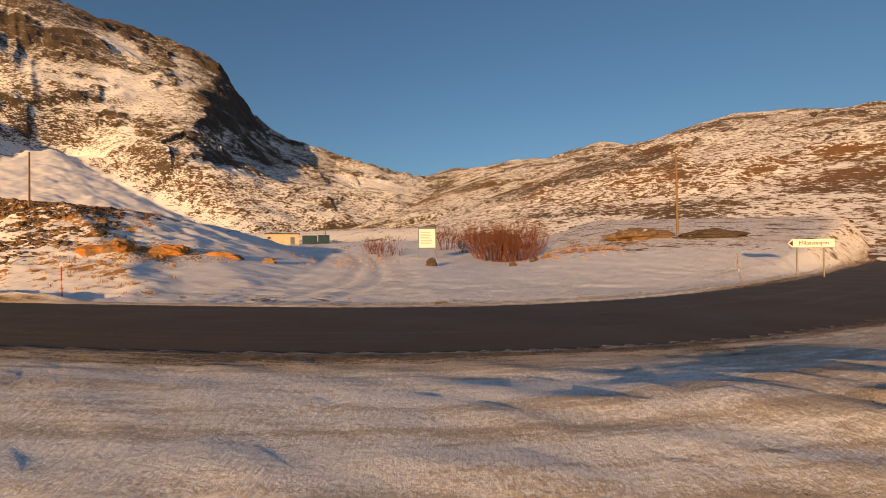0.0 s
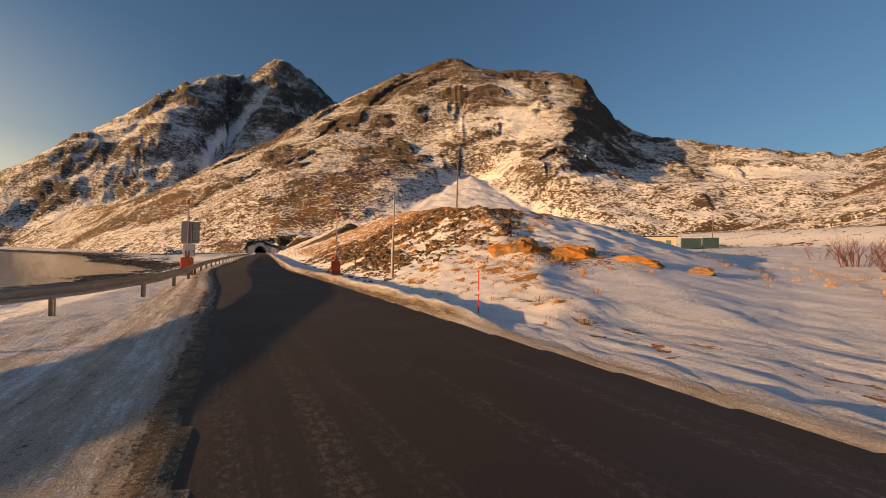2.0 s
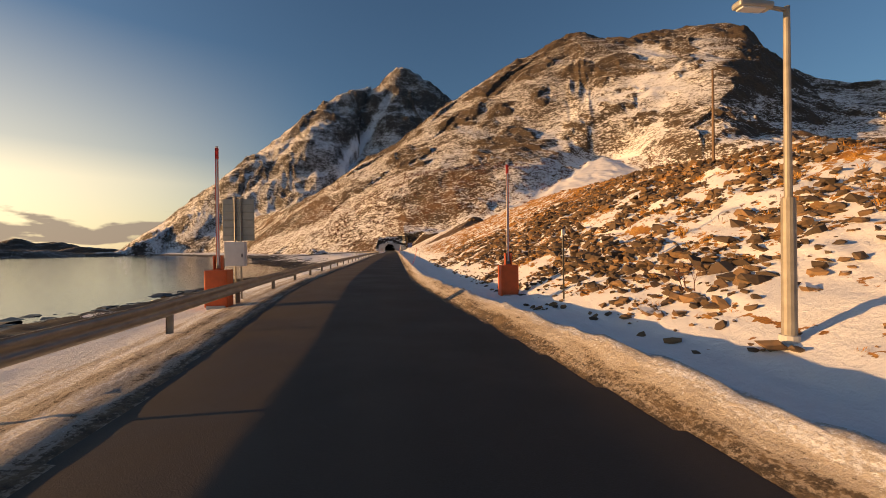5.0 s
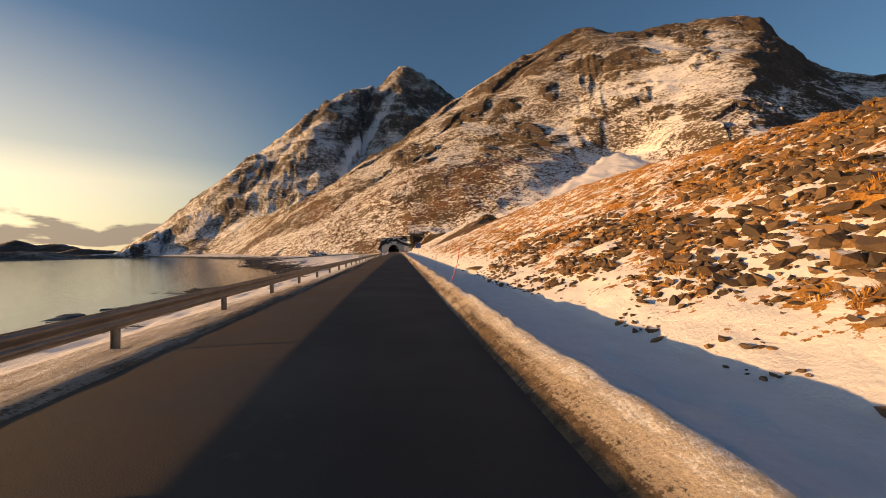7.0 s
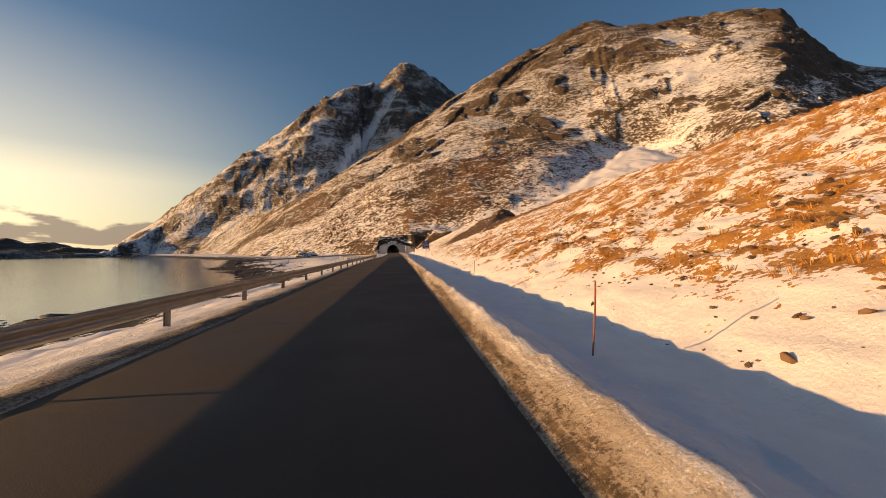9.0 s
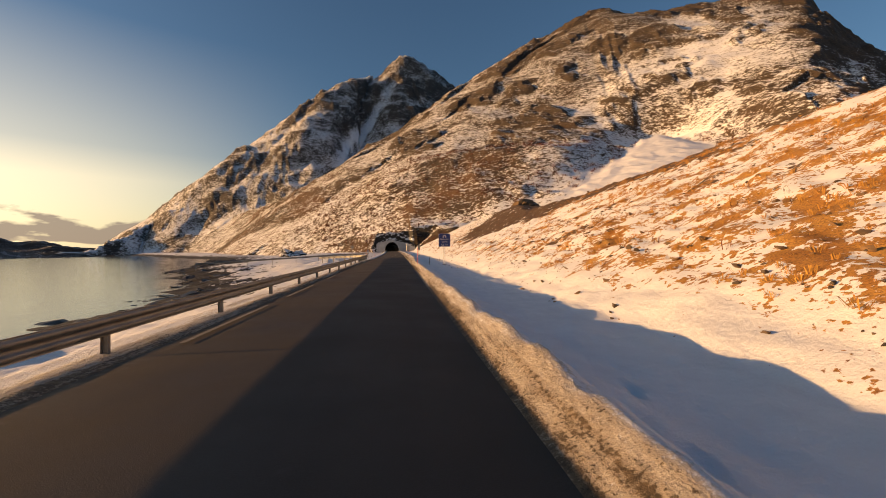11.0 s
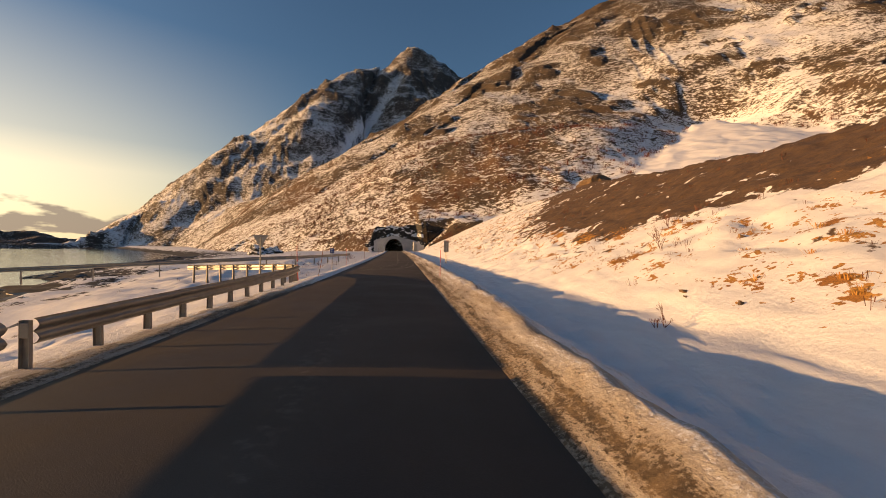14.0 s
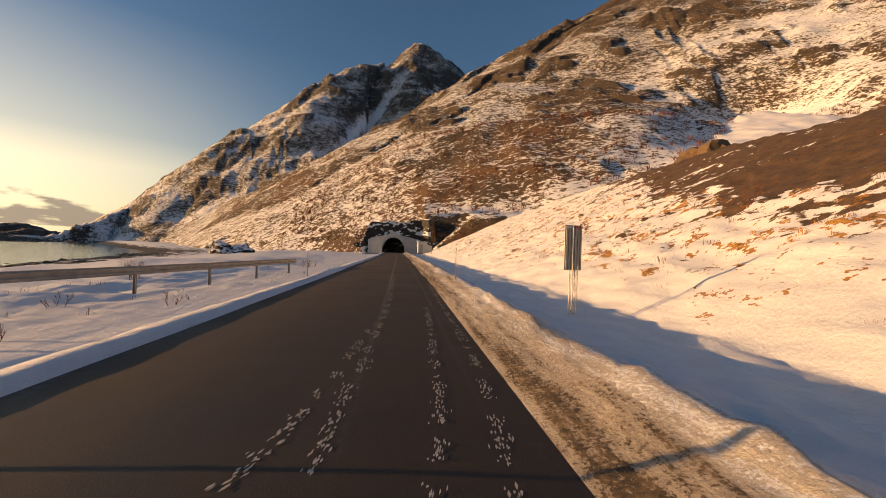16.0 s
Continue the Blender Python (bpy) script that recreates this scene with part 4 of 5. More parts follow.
def guard_rail(plan, label, level, post_steps, double=False):
    """A rail with posts; level(x, y) gives the base height."""
    rail = empty("guard_rail", plan[0][0], plan[0][1], 0, 0, label, "guard rail")
    inv = Matrix.Translation((-plan[0][0], -plan[0][1], 0))
    pts = resample(plan, 4.0)
    cuts = resample(plan, 0.8)
    per = 5
    for i in range(0, len(cuts) - 1, per * 2):
        seg = [(x, y, level(x, y)) for x, y in cuts[i:i + per * 2 + 1]]
        if len(seg) < 2:
            continue
        bm = w_beam(seg, 0.32, bmesh.new())
        bmesh.ops.transform(bm, matrix=inv, verts=bm.verts)
        b = part("beam", bm, M_STEEL, rail)
        for f in b.data.polygons:
            f.use_smooth = True
    for step, a, b in post_steps:
        line = resample(plan, step)
        n = len(line)
        for x, y in line[int(a * n):int(b * n)]:
            k = np.argmin(np.hypot(cuts[:, 0] - x, cuts[:, 1] - y))
            k0, k1 = max(k - 1, 0), min(k + 1, len(cuts) - 1)
            ang = math.degrees(math.atan2(cuts[k1][0] - cuts[k0][0], cuts[k1][1] - cuts[k0][1]))
            p = new("post", POST)
            p.parent = rail
            p.matrix_basis = pose(x - plan[0][0], y - plan[0][1], level(x, y), 0, random.uniform(-1.5, 1.5), -ang)
    return rail


def rail_x(y):
    return np.interp(y, [2, 8, 14, 18, 24, 30, 36, 42, 52, 70, 100, 118, 134, 147], [-9.0, -6.2, -4.2, -3.6, -3.65, -4.05, -4.3, -4.45, -4.55, -4.5, -4.45, -4.4, -4.45, -4.5])


main_plan = [(float(rail_x(y)), float(y)) for y in np.arange(2, 134.1, 2.0)]
guard_rail(main_plan, "long galvanised steel guard rail between the road and the sea", lambda x, y: 0.0, [(4.0, 0.0, 1.0)])
bend_plan = [(-4.46, 134.2), (-4.5, 140), (-4.5, 145.5), (-4.8, 147.8), (-5.6, 149.6), (-7.0, 150.9), (-8.6, 152.1), (-11, 153.6), (-13.4, 154.9)]
guard_rail(bend_plan, "steel guard rail curling back round a side road mouth", lambda x, y: -0.02 - 0.045 * max(0, -4.8 - x), [(1.15, 0.0, 1.0)])
side_plan = [(-34, 157.5), (-24, 159.6), (-17, 162), (-12.6, 164.2), (-10.6, 168), (-9.4, 173), (-8.5, 178), (-7.6, 183.5), (-7.2, 186)]
guard_rail(side_plan, "weathered guard rail beside the snowy side road", lambda x, y: -0.12 - 0.05 * max(0, -12 - x), [(4.0, 0.0, 1.0)])


def ring_band(bm, r, z0, z1, n=10):
    rod(bm, (0, 0, z0), (0, 0, z1), r, r, n)
    return bm


def barrier(x, y, lean, label):
    """A raised road barrier: orange housing and an upright boom."""
    b = empty("road_barrier", x, y, ground_z(x, y) - 0.05, 0, label, "road barrier", "raised road barriers")
    part("foundation", box(bmesh.new(), (0, 0, 0.0), (0.5, 0.5, 0.2), 0.02), M_CONC, b)
    part("housing", box(bmesh.new(), (0, 0, 0.56), (0.60, 0.44, 1.02), 0.025), M_ORANGE, b, "orange painted steel housing")
    part("door", box(bmesh.new(), (0.0, -0.226, 0.52), (0.48, 0.012, 0.78), 0.004), M_ORANGE, b)
    bm = bmesh.new()
    for sx in (-1, 1):
        box(bm, (sx * 0.10, -0.02, 1.22), (0.03, 0.14, 0.5), 0.006)
    box(bm, (0, -0.02, 1.06), (0.24, 0.14, 0.1), 0.01)
    part("boom_bracket", bm, M_ORANGE, b)
    boom = part("boom", box(bmesh.new(), (lean * 1.2, -0.02, 2.85), (0.075, 0.05, 3.3), 0.01, Matrix.Rotation(lean, 4, "Y")), M_WHITE, b, "white boom with red edges")
    for sx in (-0.031, 0.031):
        part("red_edge", box(bmesh.new(), (sx, -0.048, 2.85), (0.014, 0.004, 3.2)), M_RED, boom)
    part("red_tip", box(bmesh.new(), (0, -0.02, 4.3), (0.079, 0.054, 0.3), 0.004), M_RED, boom)
    part("counterweight", box(bmesh.new(), (0, 0.12, 1.25), (0.2, 0.1, 0.3), 0.015), M_GREY, b)
    return b


barrier(-4.4, 28.6, 0.0, "raised road barrier with an orange housing beside the guard rail")
barrier(4.25, 29.9, 0.0, "raised road barrier with an orange housing in the snow")


def cabinet_sign(x, y):
    e = empty("sign_post", x, y, ground_z(x, y) - 0.1, 0, "grey sign seen from behind with a control box on its post", "sign")
    bm = bmesh.new()
    for sx in (-0.09, 0.09):
        rod(bm, (sx, 0, 0), (sx, 0, 3.35), 0.03, 0.03, 8)
    for k in range(9):
        rod(bm, (-0.09, 0, 0.15 + 0.35 * k), (0.09, 0, 0.32 + 0.35 * k), 0.009, 0.009, 5)
    part("lattice_post", bm, M_STEEL, e)
    plate = part("plate", box(bmesh.new(), (0, 0.06, 2.65), (0.98, 0.02, 1.35), 0.006), M_GREY, e)
    for k in range(5):
        part("rib", box(bmesh.new(), (0, 0.038, 2.15 + 0.25 * k), (0.94, 0.03, 0.03), 0.004), M_STEEL, plate)
    box_ob = part("control_box", box(bmesh.new(), (-0.02, -0.16, 1.55), (0.62, 0.24, 0.78), 0.02), M_WHITE, e, "pale grey control box")
    part("handle", box(bmesh.new(), (0.22, -0.29, 1.5), (0.03, 0.03, 0.12), 0.006), M_BLACK, box_ob)
    return e


cabinet_sign(-4.55, 30.4)


def stake(x, y, h, material, label, lean=0.0, group="snow stakes", cap=None, r=0.014):
    e = empty("snow_stake", x, y, ground_z(x, y) - 0.10, 0 if lean > 0.3 else random.uniform(0, 360), label, "snow stake", group)
    rods = bmesh.new()
    bend = [(lean * (1 - (1 - k / 6) ** 1.7), 0, h * k / 6) for k in range(7)]
    tube(rods, bend, [r] * 7, 7)
    part("rod", rods, material, e)
    if cap:
        part("reflector", rod(bmesh.new(), bend[3], Vector(bend[3]).lerp(Vector(bend[4]), 0.4), r * 1.1, r * 1.1, 7), cap, e, "pale reflector band")
    return e


stake(4.95, 10.8, 1.28, M_RED, "bright red plastic snow stake at the junction", 0.05, cap=M_WHITE, r=0.018)
stake(13.1, -13.0, 1.35, M_STAKE, "thin leaning snow stake by the junction", 0.22, cap=M_WHITE)
stake(1.85, 49.2, 1.40, M_RED, "bright red plastic snow stake", 0.38, cap=M_WHITE, r=0.018)
stake(1.65, 119.77, 1.47, M_RED, "bright red plastic snow stake in the bank", 0.06, cap=M_WHITE, r=0.018)
stake(1.75, 147.7, 1.39, M_RED, "faded red snow stake beside the asphalt", 0.04, cap=M_WHITE)
stake(2.15, 173.9, 1.4, M_STAKE, "thin brown snow stake beside the asphalt", 0.04)
stake(-4.5, 177.3, 1.5, M_STAKE, "thin brown snow stake on the ploughed bank", 0.03)
stake(-4.75, 147.6, 1.7, M_RED, "bright red snow stake at the rail's end", 0.08, cap=M_WHITE)
stake(-4.1, 148.6, 1.55, M_STAKE, "leaning brown snow stake at the rail's end", 0.25)
stake(-4.3, 160.0, 1.4, M_RED, "red snow stake beside the small blue sign", 0.05, cap=M_WHITE)
stake(4.6, 84, 1.0, M_STAKE, "short brown snow stake in the ditch", 0.05)
stake(2.9, 66, 1.2, M_STAKE, "thin brown snow stake by the road edge", 0.05)
stake(2.3, 200, 1.4, M_STAKE, "thin brown snow stake near the tunnel", 0.0)
stake(-4.4, 205, 1.4, M_STAKE, "thin brown snow stake near the tunnel", 0.0)
stake(9.5, -24, 1.3, M_STAKE, "thin brown snow stake by the bend", 0.0)


def marker_post(x, y, h, label):
    e = empty("marker_post", x, y, ground_z(x, y) - 0.05, 0, label, "marker post")
    part("rod", rod(bmesh.new(), (0, 0, 0), (0, 0, h), 0.025, 0.025, 8), M_BLACK, e)
    part("cap", box(bmesh.new(), (0, 0, h + 0.05), (0.09, 0.07, 0.16), 0.012), M_WHITE, e, "white box cap")
    return e


marker_post(3.09, 125.3, 0.78, "dark post with a white cap in the snow")
m2 = marker_post(5.1, 27.4, 1.85, "slim grey post with a small box on top")


def mast(x, y, h, r, label, material, dz=0.1):
    e = empty("pole", x, y, ground_z(x, y) - dz, 0, label, "pole")
    bm = bmesh.new()
    zs = np.linspace(0, h, 7)
    tube(bm, [(0, 0, a) for a in zs], [r * (1 - 0.35 * a / h) for a in zs], 12)
    part("shaft", bm, material, e)
    return e


p = mast(5.9, 21.8, 4.75, 0.06, "pale grey steel street lamp with a short arm", M_POST)
p.name, p["category"] = "street_lamp", "street lamp"
part("sleeve", rod(bmesh.new(), (0, 0, -0.1), (0, 0, 2.1), 0.092, 0.084, 14), M_POST, p)
part("base_plate", rod(bmesh.new(), (0, 0, 0.0), (0, 0, 0.2), 0.13, 0.12, 12), M_CONC, p)
arm = bmesh.new()
rod(arm, (0.02, 0, 4.70), (-0.30, 0, 4.73), 0.028, 0.026, 8)
part("arm", arm, M_POST, p)
head = part("lamp_head", box(bmesh.new(), (-0.52, 0, 4.73), (0.52, 0.17, 0.09), 0.03), M_GREY, p, "flat grey lamp head")
part("diffuser", box(bmesh.new(), (-0.55, 0, 4.68), (0.36, 0.12, 0.03), 0.01), M_WHITE, head)
p = mast(15.7, 34.2, 4.6, 0.07, "weathered wooden pole on top of the stone mound", M_WOOD)
p = mast(46, -18.7, 9.6, 0.15, "tall weathered wooden utility pole on the moor", M_WOOD, 0.4)
bm = box(bmesh.new(), (0, 0, 9.0), (0.09, 1.7, 0.11), 0.01)
arm = part("cross_arm", bm, M_WOOD, p)
for k in (-0.7, 0.0, 0.7):
    part("insulator", rod(bmesh.new(), (0, k, 9.05), (0, k, 9.25), 0.045, 0.03, 8), M_WHITE, arm)
p = mast(92, 58, 7.5, 0.12, "wooden utility pole near the shed", M_WOOD, 0.4)
arm = part("cross_arm", box(bmesh.new(), (0, 0, 7.0), (1.5, 0.09, 0.1), 0.01), M_WOOD, p)
for k in (-0.6, 0.6):
    part("insulator", rod(bmesh.new(), (k, 0, 7.05), (k, 0, 7.22), 0.045, 0.03, 8), M_WHITE, arm)


def letters(text, size, material, parent, x, y, z, face="-Y", name="lettering", thick=0.003):
    c = bpy.data.curves.new(name, "FONT")
    c.body = text
    c.size = size
    c.align_x = "CENTER"
    c.extrude = thick
    tmp = bpy.data.objects.new(name, c)
    me = bpy.data.meshes.new_from_object(tmp)
    bpy.data.objects.remove(tmp)
    me.materials.clear()
    me.materials.append(material)
    ob = new(name, me)
    ob.parent = parent
    ob.matrix_basis = pose(x, y, z, 90, 0, 0 if face == "-Y" else -90)
    return ob


def lattice_mast(bm, x, h, w=0.11):
    for sx in (-w / 2, w / 2):
        for sy in (-w / 2, w / 2):
            rod(bm, (x + sx, sy, 0), (x + sx, sy, h), 0.011, 0.011, 6)
    n = int(h / 0.16)
    for k in range(n):
        a, b = (-w / 2, w / 2) if k % 2 else (w / 2, -w / 2)
        z0, z1 = k * h / n, (k + 1) * h / n
        for sy in (-w / 2, w / 2):
            rod(bm, (x + a, sy, z0), (x + b, sy, z1), 0.006, 0.006, 4)
        for sx in (-w / 2, w / 2):
            rod(bm, (x + sx, a, z0), (x + sx, b, z1), 0.006, 0.006, 4)
    return bm


def tunnel_sign(x, y):
    e = empty("road_sign", x, y, ground_z(x, y) - 0.08, 4, "blue tunnel information sign on a lattice post in the snow", "road sign")
    part("lattice_post", lattice_mast(bmesh.new(), 0, 2.1, 0.16), M_WHITE, e, "pale lattice steel post")
    part("foot", rod(bmesh.new(), (0, 0, 0), (0, 0, 0.14), 0.24, 0.2, 14), M_BLACK, e, "dark foundation collar")
    z0 = 2.52
    plate = part("plate", box(bmesh.new(), (0.02, -0.1, z0), (1.16, 0.025, 1.28), 0.008), M_BLUE, e, "dark blue sheet")
    rim = bmesh.new()
    for sx in (-1, 1):
        box(rim, (0.02 + sx * 0.555, -0.116, z0), (0.018, 0.006, 1.21))
    for sz in (-1, 1):
        box(rim, (0.02, -0.1165, z0 + sz * 0.613), (1.13, 0.006, 0.018))
    part("rim", rim, M_WHITE, plate)
    arch = bmesh.new()
    for k in range(7):
        a0, a1 = math.pi * (k + 0.08) / 7, math.pi * (k + 0.92) / 7
        ring = [(0.09, a0), (0.18, a0), (0.18, a1), (0.09, a1)]
        arch.faces.new([arch.verts.new((0.02 + r * math.cos(a), -0.1175, z0 + 0.33 + r * math.sin(a))) for r, a in ring])
    for sx in (-1, 1):
        arch.faces.new([arch.verts.new((0.02 + sx * u, -0.1175, z0 + 0.33 + v)) for u, v in ((0.09, -0.01), (0.18, -0.01), (0.18, -0.09), (0.09, -0.09))])
    part("tunnel_symbol", arch, M_WHITE, plate)
    letters("Fjøsdalen", 0.22, M_WHITE, plate, 0.02, -0.114, z0 + 0.03)
    letters("tunnel", 0.22, M_WHITE, plate, 0.02, -0.114, z0 - 0.22)
    letters("1,6 km", 0.26, M_WHITE, plate, 0.02, -0.114, z0 - 0.52)
    return e


tunnel_sign(4.50, 124.65)


def sign_back(x, y):
    e = empty("road_sign", x, y, ground_z(x, y) - 0.05, 6, "pair of ribbed grey sign plates seen from behind", "road sign")
    bm = lattice_mast(bmesh.new(), 0.0, 1.25, 0.14)
    part("lattice_post", bm, M_STEEL, e)
    for k, sx in enumerate((-0.125, 0.125)):
        pl = part("plate", box(bmesh.new(), (sx, 0.06, 1.72), (0.235, 0.02, 1.15), 0.01), M_GREY, e, "ribbed grey aluminium plate")
        for j in range(3):
            part("rib", box(bmesh.new(), (sx - 0.075 + 0.075 * j, 0.043, 1.72), (0.018, 0.02, 1.1), 0.003), M_STEEL, pl)
        part("reflector", box(bmesh.new(), (sx, 0.042, 2.24), (0.2, 0.006, 0.05), 0.002), M_RED if k else M_WHITE, pl)
    return e


sign_back(4.30, 167.6)


def yield_back(x, y):
    e = empty("road_sign", x, y, ground_z(x, y), 12, "triangular give-way sign seen from behind on a grey pole", "road sign")
    part("shaft", rod(bmesh.new(), (0, 0, -0.2), (0, 0, 2.55), 0.035, 0.035, 10), M_STEEL, e)
    bm = bmesh.new()
    tri = [(-0.38, 2.60), (0.38, 2.60), (0.0, 1.95)]
    f = [bm.verts.new((a, 0.05, b)) for a, b in tri]
    g = [bm.verts.new((a, 0.065, b)) for a, b in tri]
    bm.faces.new(f)
    bm.faces.new(g[::-1])
    for i in range(3):
        bm.faces.new((f[i], g[i], g[(i + 1) % 3], f[(i + 1) % 3]))
    pl = part("plate", bm, M_GREY, e)
    for z in (2.25, 2.48):
        part("clamp", box(bmesh.new(), (0, 0.02, z), (0.12, 0.06, 0.05), 0.006), M_STEEL, pl)
    return e


yield_back(-7.1, 149.6)


def small_sign(x, y, h, material, label, symbol=True):
    e = empty("road_sign", x, y, ground_z(x, y), 0, label, "road sign")
    part("shaft", rod(bmesh.new(), (0, 0, -0.2), (0, 0, h), 0.03, 0.03, 8), M_STEEL, e)
    pl = part("plate", box(bmesh.new(), (0, -0.05, h - 0.02), (0.34, 0.02, 0.36), 0.01), material, e)
    if symbol:
        for dx, dz, w, t in ((-0.045, 0.09, 0.05, 0.12), (0.05, 0.08, 0.04, 0.09)):
            part("symbol", box(bmesh.new(), (dx, -0.063, h + dz - 0.04), (w, 0.006, t), 0.002), M_WHITE, pl)
        for dx in (-0.06, 0.06):
            part("symbol", rod(bmesh.new(), (dx, -0.060, h - 0.11), (dx, -0.066, h - 0.11), 0.042, 0.042, 12), M_WHITE, pl)
        part("text_plate", box(bmesh.new(), (0, -0.05, h - 0.32), (0.30, 0.02, 0.15), 0.008), M_CONC, e, "small pale plate")
    return e


small_sign(-5.5, 160.8, 1.62, M_BLUE, "small blue square sign with a white symbol")


def bars(parent, w, h, rows, y, z, material, x0=0.0, name="writing_bar"):
    for k in range(rows):
        ln = w * random.uniform(0.55, 0.95)
        part(name, box(bmesh.new(), (x0 - (w - ln) / 2, y, z - k * h), (ln, 0.004, h * 0.35)), material, parent)


def info_board(x, y, rz):
    e = empty("notice_board", x, y, ground_z(x, y) - 0.4, rz, "white notice board in a blue-grey frame on two posts", "notice board")
    for sx in (-0.82, 0.82):
        part("post", box(bmesh.new(), (sx, 0, 1.55), (0.09, 0.09, 3.3), 0.01), M_PLATE, e)
    fr = bmesh.new()
    box(fr, (0, 0, 3.12), (1.55, 0.1, 0.09), 0.01)
    box(fr, (0, 0, 1.28), (1.55, 0.1, 0.09), 0.01)
    part("frame", fr, M_PLATE, e)
    pan = part("panel", box(bmesh.new(), (0, 0.0, 2.2), (1.54, 0.04, 1.75), 0.004), M_WHITE, e, "white printed panel")
    bars(pan, 1.2, 0.15, 8, -0.023, 2.75, M_GREY)
    part("roof_strip", box(bmesh.new(), (0, 0, 3.24), (1.85, 0.3, 0.05), 0.01), M_PLATE, e)
    return e


info_board(30.6, 5.9, -65)


def direction_sign(x, y):
    e = empty("road_sign", x, y, ground_z(x, y) - 0.05, -88, "white arrow sign for a recycling station on two posts", "road sign")
    for sx in (-0.55, 0.55):
        part("post", rod(bmesh.new(), (sx, 0, -0.2), (sx, 0, 1.98), 0.035, 0.035, 10), M_STEEL, e)
    bm = bmesh.new()
    out = [(-0.95, 1.75), (-0.78, 1.95), (0.98, 1.95), (0.98, 1.55), (-0.78, 1.55)]
    f = [bm.verts.new((a, -0.05, b)) for a, b in out]
    g = [bm.verts.new((a, -0.03, b)) for a, b in out]
    bm.faces.new(f)
    bm.faces.new(g[::-1])
    for i in range(5):
        bm.faces.new((f[i], f[(i + 1) % 5], g[(i + 1) % 5], g[i]))
    bmesh.ops.recalc_face_normals(bm, faces=bm.faces)
    pl = part("arrow_panel", bm, M_WHITE, e)
    ar = bmesh.new()
    ar.faces.new([ar.verts.new((a, -0.054, b)) for a, b in ((-0.90, 1.75), (-0.74, 1.60), (-0.74, 1.90))])
    part("arrow_head", ar, M_BLACK, pl)
    letters("Miljøstasjon", 0.26, M_BLACK, pl, 0.13, -0.054, 1.68)
    return e


direction_sign(19.6, -18.2)


# ---- tunnel mouth ----
def tunnel_mouth():
    cx, y0 = -2.7, 268.0
    e = empty("tunnel_portal", cx, y0, 0, 0, "pale concrete tunnel portal set in a dark rock cutting", "tunnel portal")

    def arch(r, top, n=18):
        return [(r * math.cos(math.pi * k / n), 0.6 + top * math.sin(math.pi * k / n)) for k in range(n + 1)]

    inner = [(3.1, -0.3)] + arch(3.1, 3.7) + [(-3.1, -0.3)]
    outer = [(3.9, -0.3)] + arch(3.9, 4.5) + [(-3.9, -0.3)]
    bm = bmesh.new()
    rings = [[bm.verts.new((a, y, b)) for a, b in prof] for prof, y in ((inner, -1.0), (outer, -1.0), (outer, 0.0), (inner, 6.0))]
    for i in range(len(inner) - 1):
        bm.faces.new((rings[0][i], rings[0][i + 1], rings[1][i + 1], rings[1][i]))
        bm.faces.new((rings[1][i], rings[1][i + 1], rings[2][i + 1], rings[2][i]))
        bm.faces.new((rings[3][i], rings[3][i + 1], rings[0][i + 1], rings[0][i]))
    bmesh.ops.recalc_face_normals(bm, faces=bm.faces)
    part("arch_ring", bm, M_CONC, e, "pale concrete arch ring")
    # head wall with the arch left open
    hw = bmesh.new()
    top = [hw.verts.new((a, 0.0, b)) for a, b in outer]
    lim = []
    for a, b in outer:
        if b < 0.3:
            lim.append(hw.verts.new((6.4 if a > 0 else -6.9, 0.0, b)))
            continue
        k = min((6.4 if a > 0 else 6.9) / max(abs(a), 1e-6), (3.0 + 1.9 * (1 - min(1.0, abs(a) / 3.9)) ** 0.5) / max(b - 0.55, 1e-6))
        lim.append(hw.verts.new((a * k, 0.0, 0.55 + (b - 0.55) * k)))
    for i in range(len(outer) - 1):
        hw.faces.new((top[i], top[i + 1], lim[i + 1], lim[i]))
    bmesh.ops.recalc_face_normals(hw, faces=hw.faces)
    part("head_wall", hw, M_CONC, e)
    tube = bmesh.new()
    prof = [(3.1, -0.4)] + arch(3.1, 3.7) + [(-3.1, -0.4)]
    r2 = [[tube.verts.new((a, y, b)) for a, b in prof] for y in (5.9, 30, 60)]
    for p, q in zip(r2[:-1], r2[1:]):
        for i in range(len(prof) - 1):
            tube.faces.new((p[i], p[i + 1], q[i + 1], q[i]))
    tube.faces.new(r2[-1])
    part("lining", tube, M_DARK, e, "dark sooty tunnel lining")
    for y in (9, 20, 31):
        part("ceiling_lamp", box(bmesh.new(), (0, y, 4.05), (1.2, 0.2, 0.08), 0.02), M_WHITE, e)
    return e


tunnel_mouth()


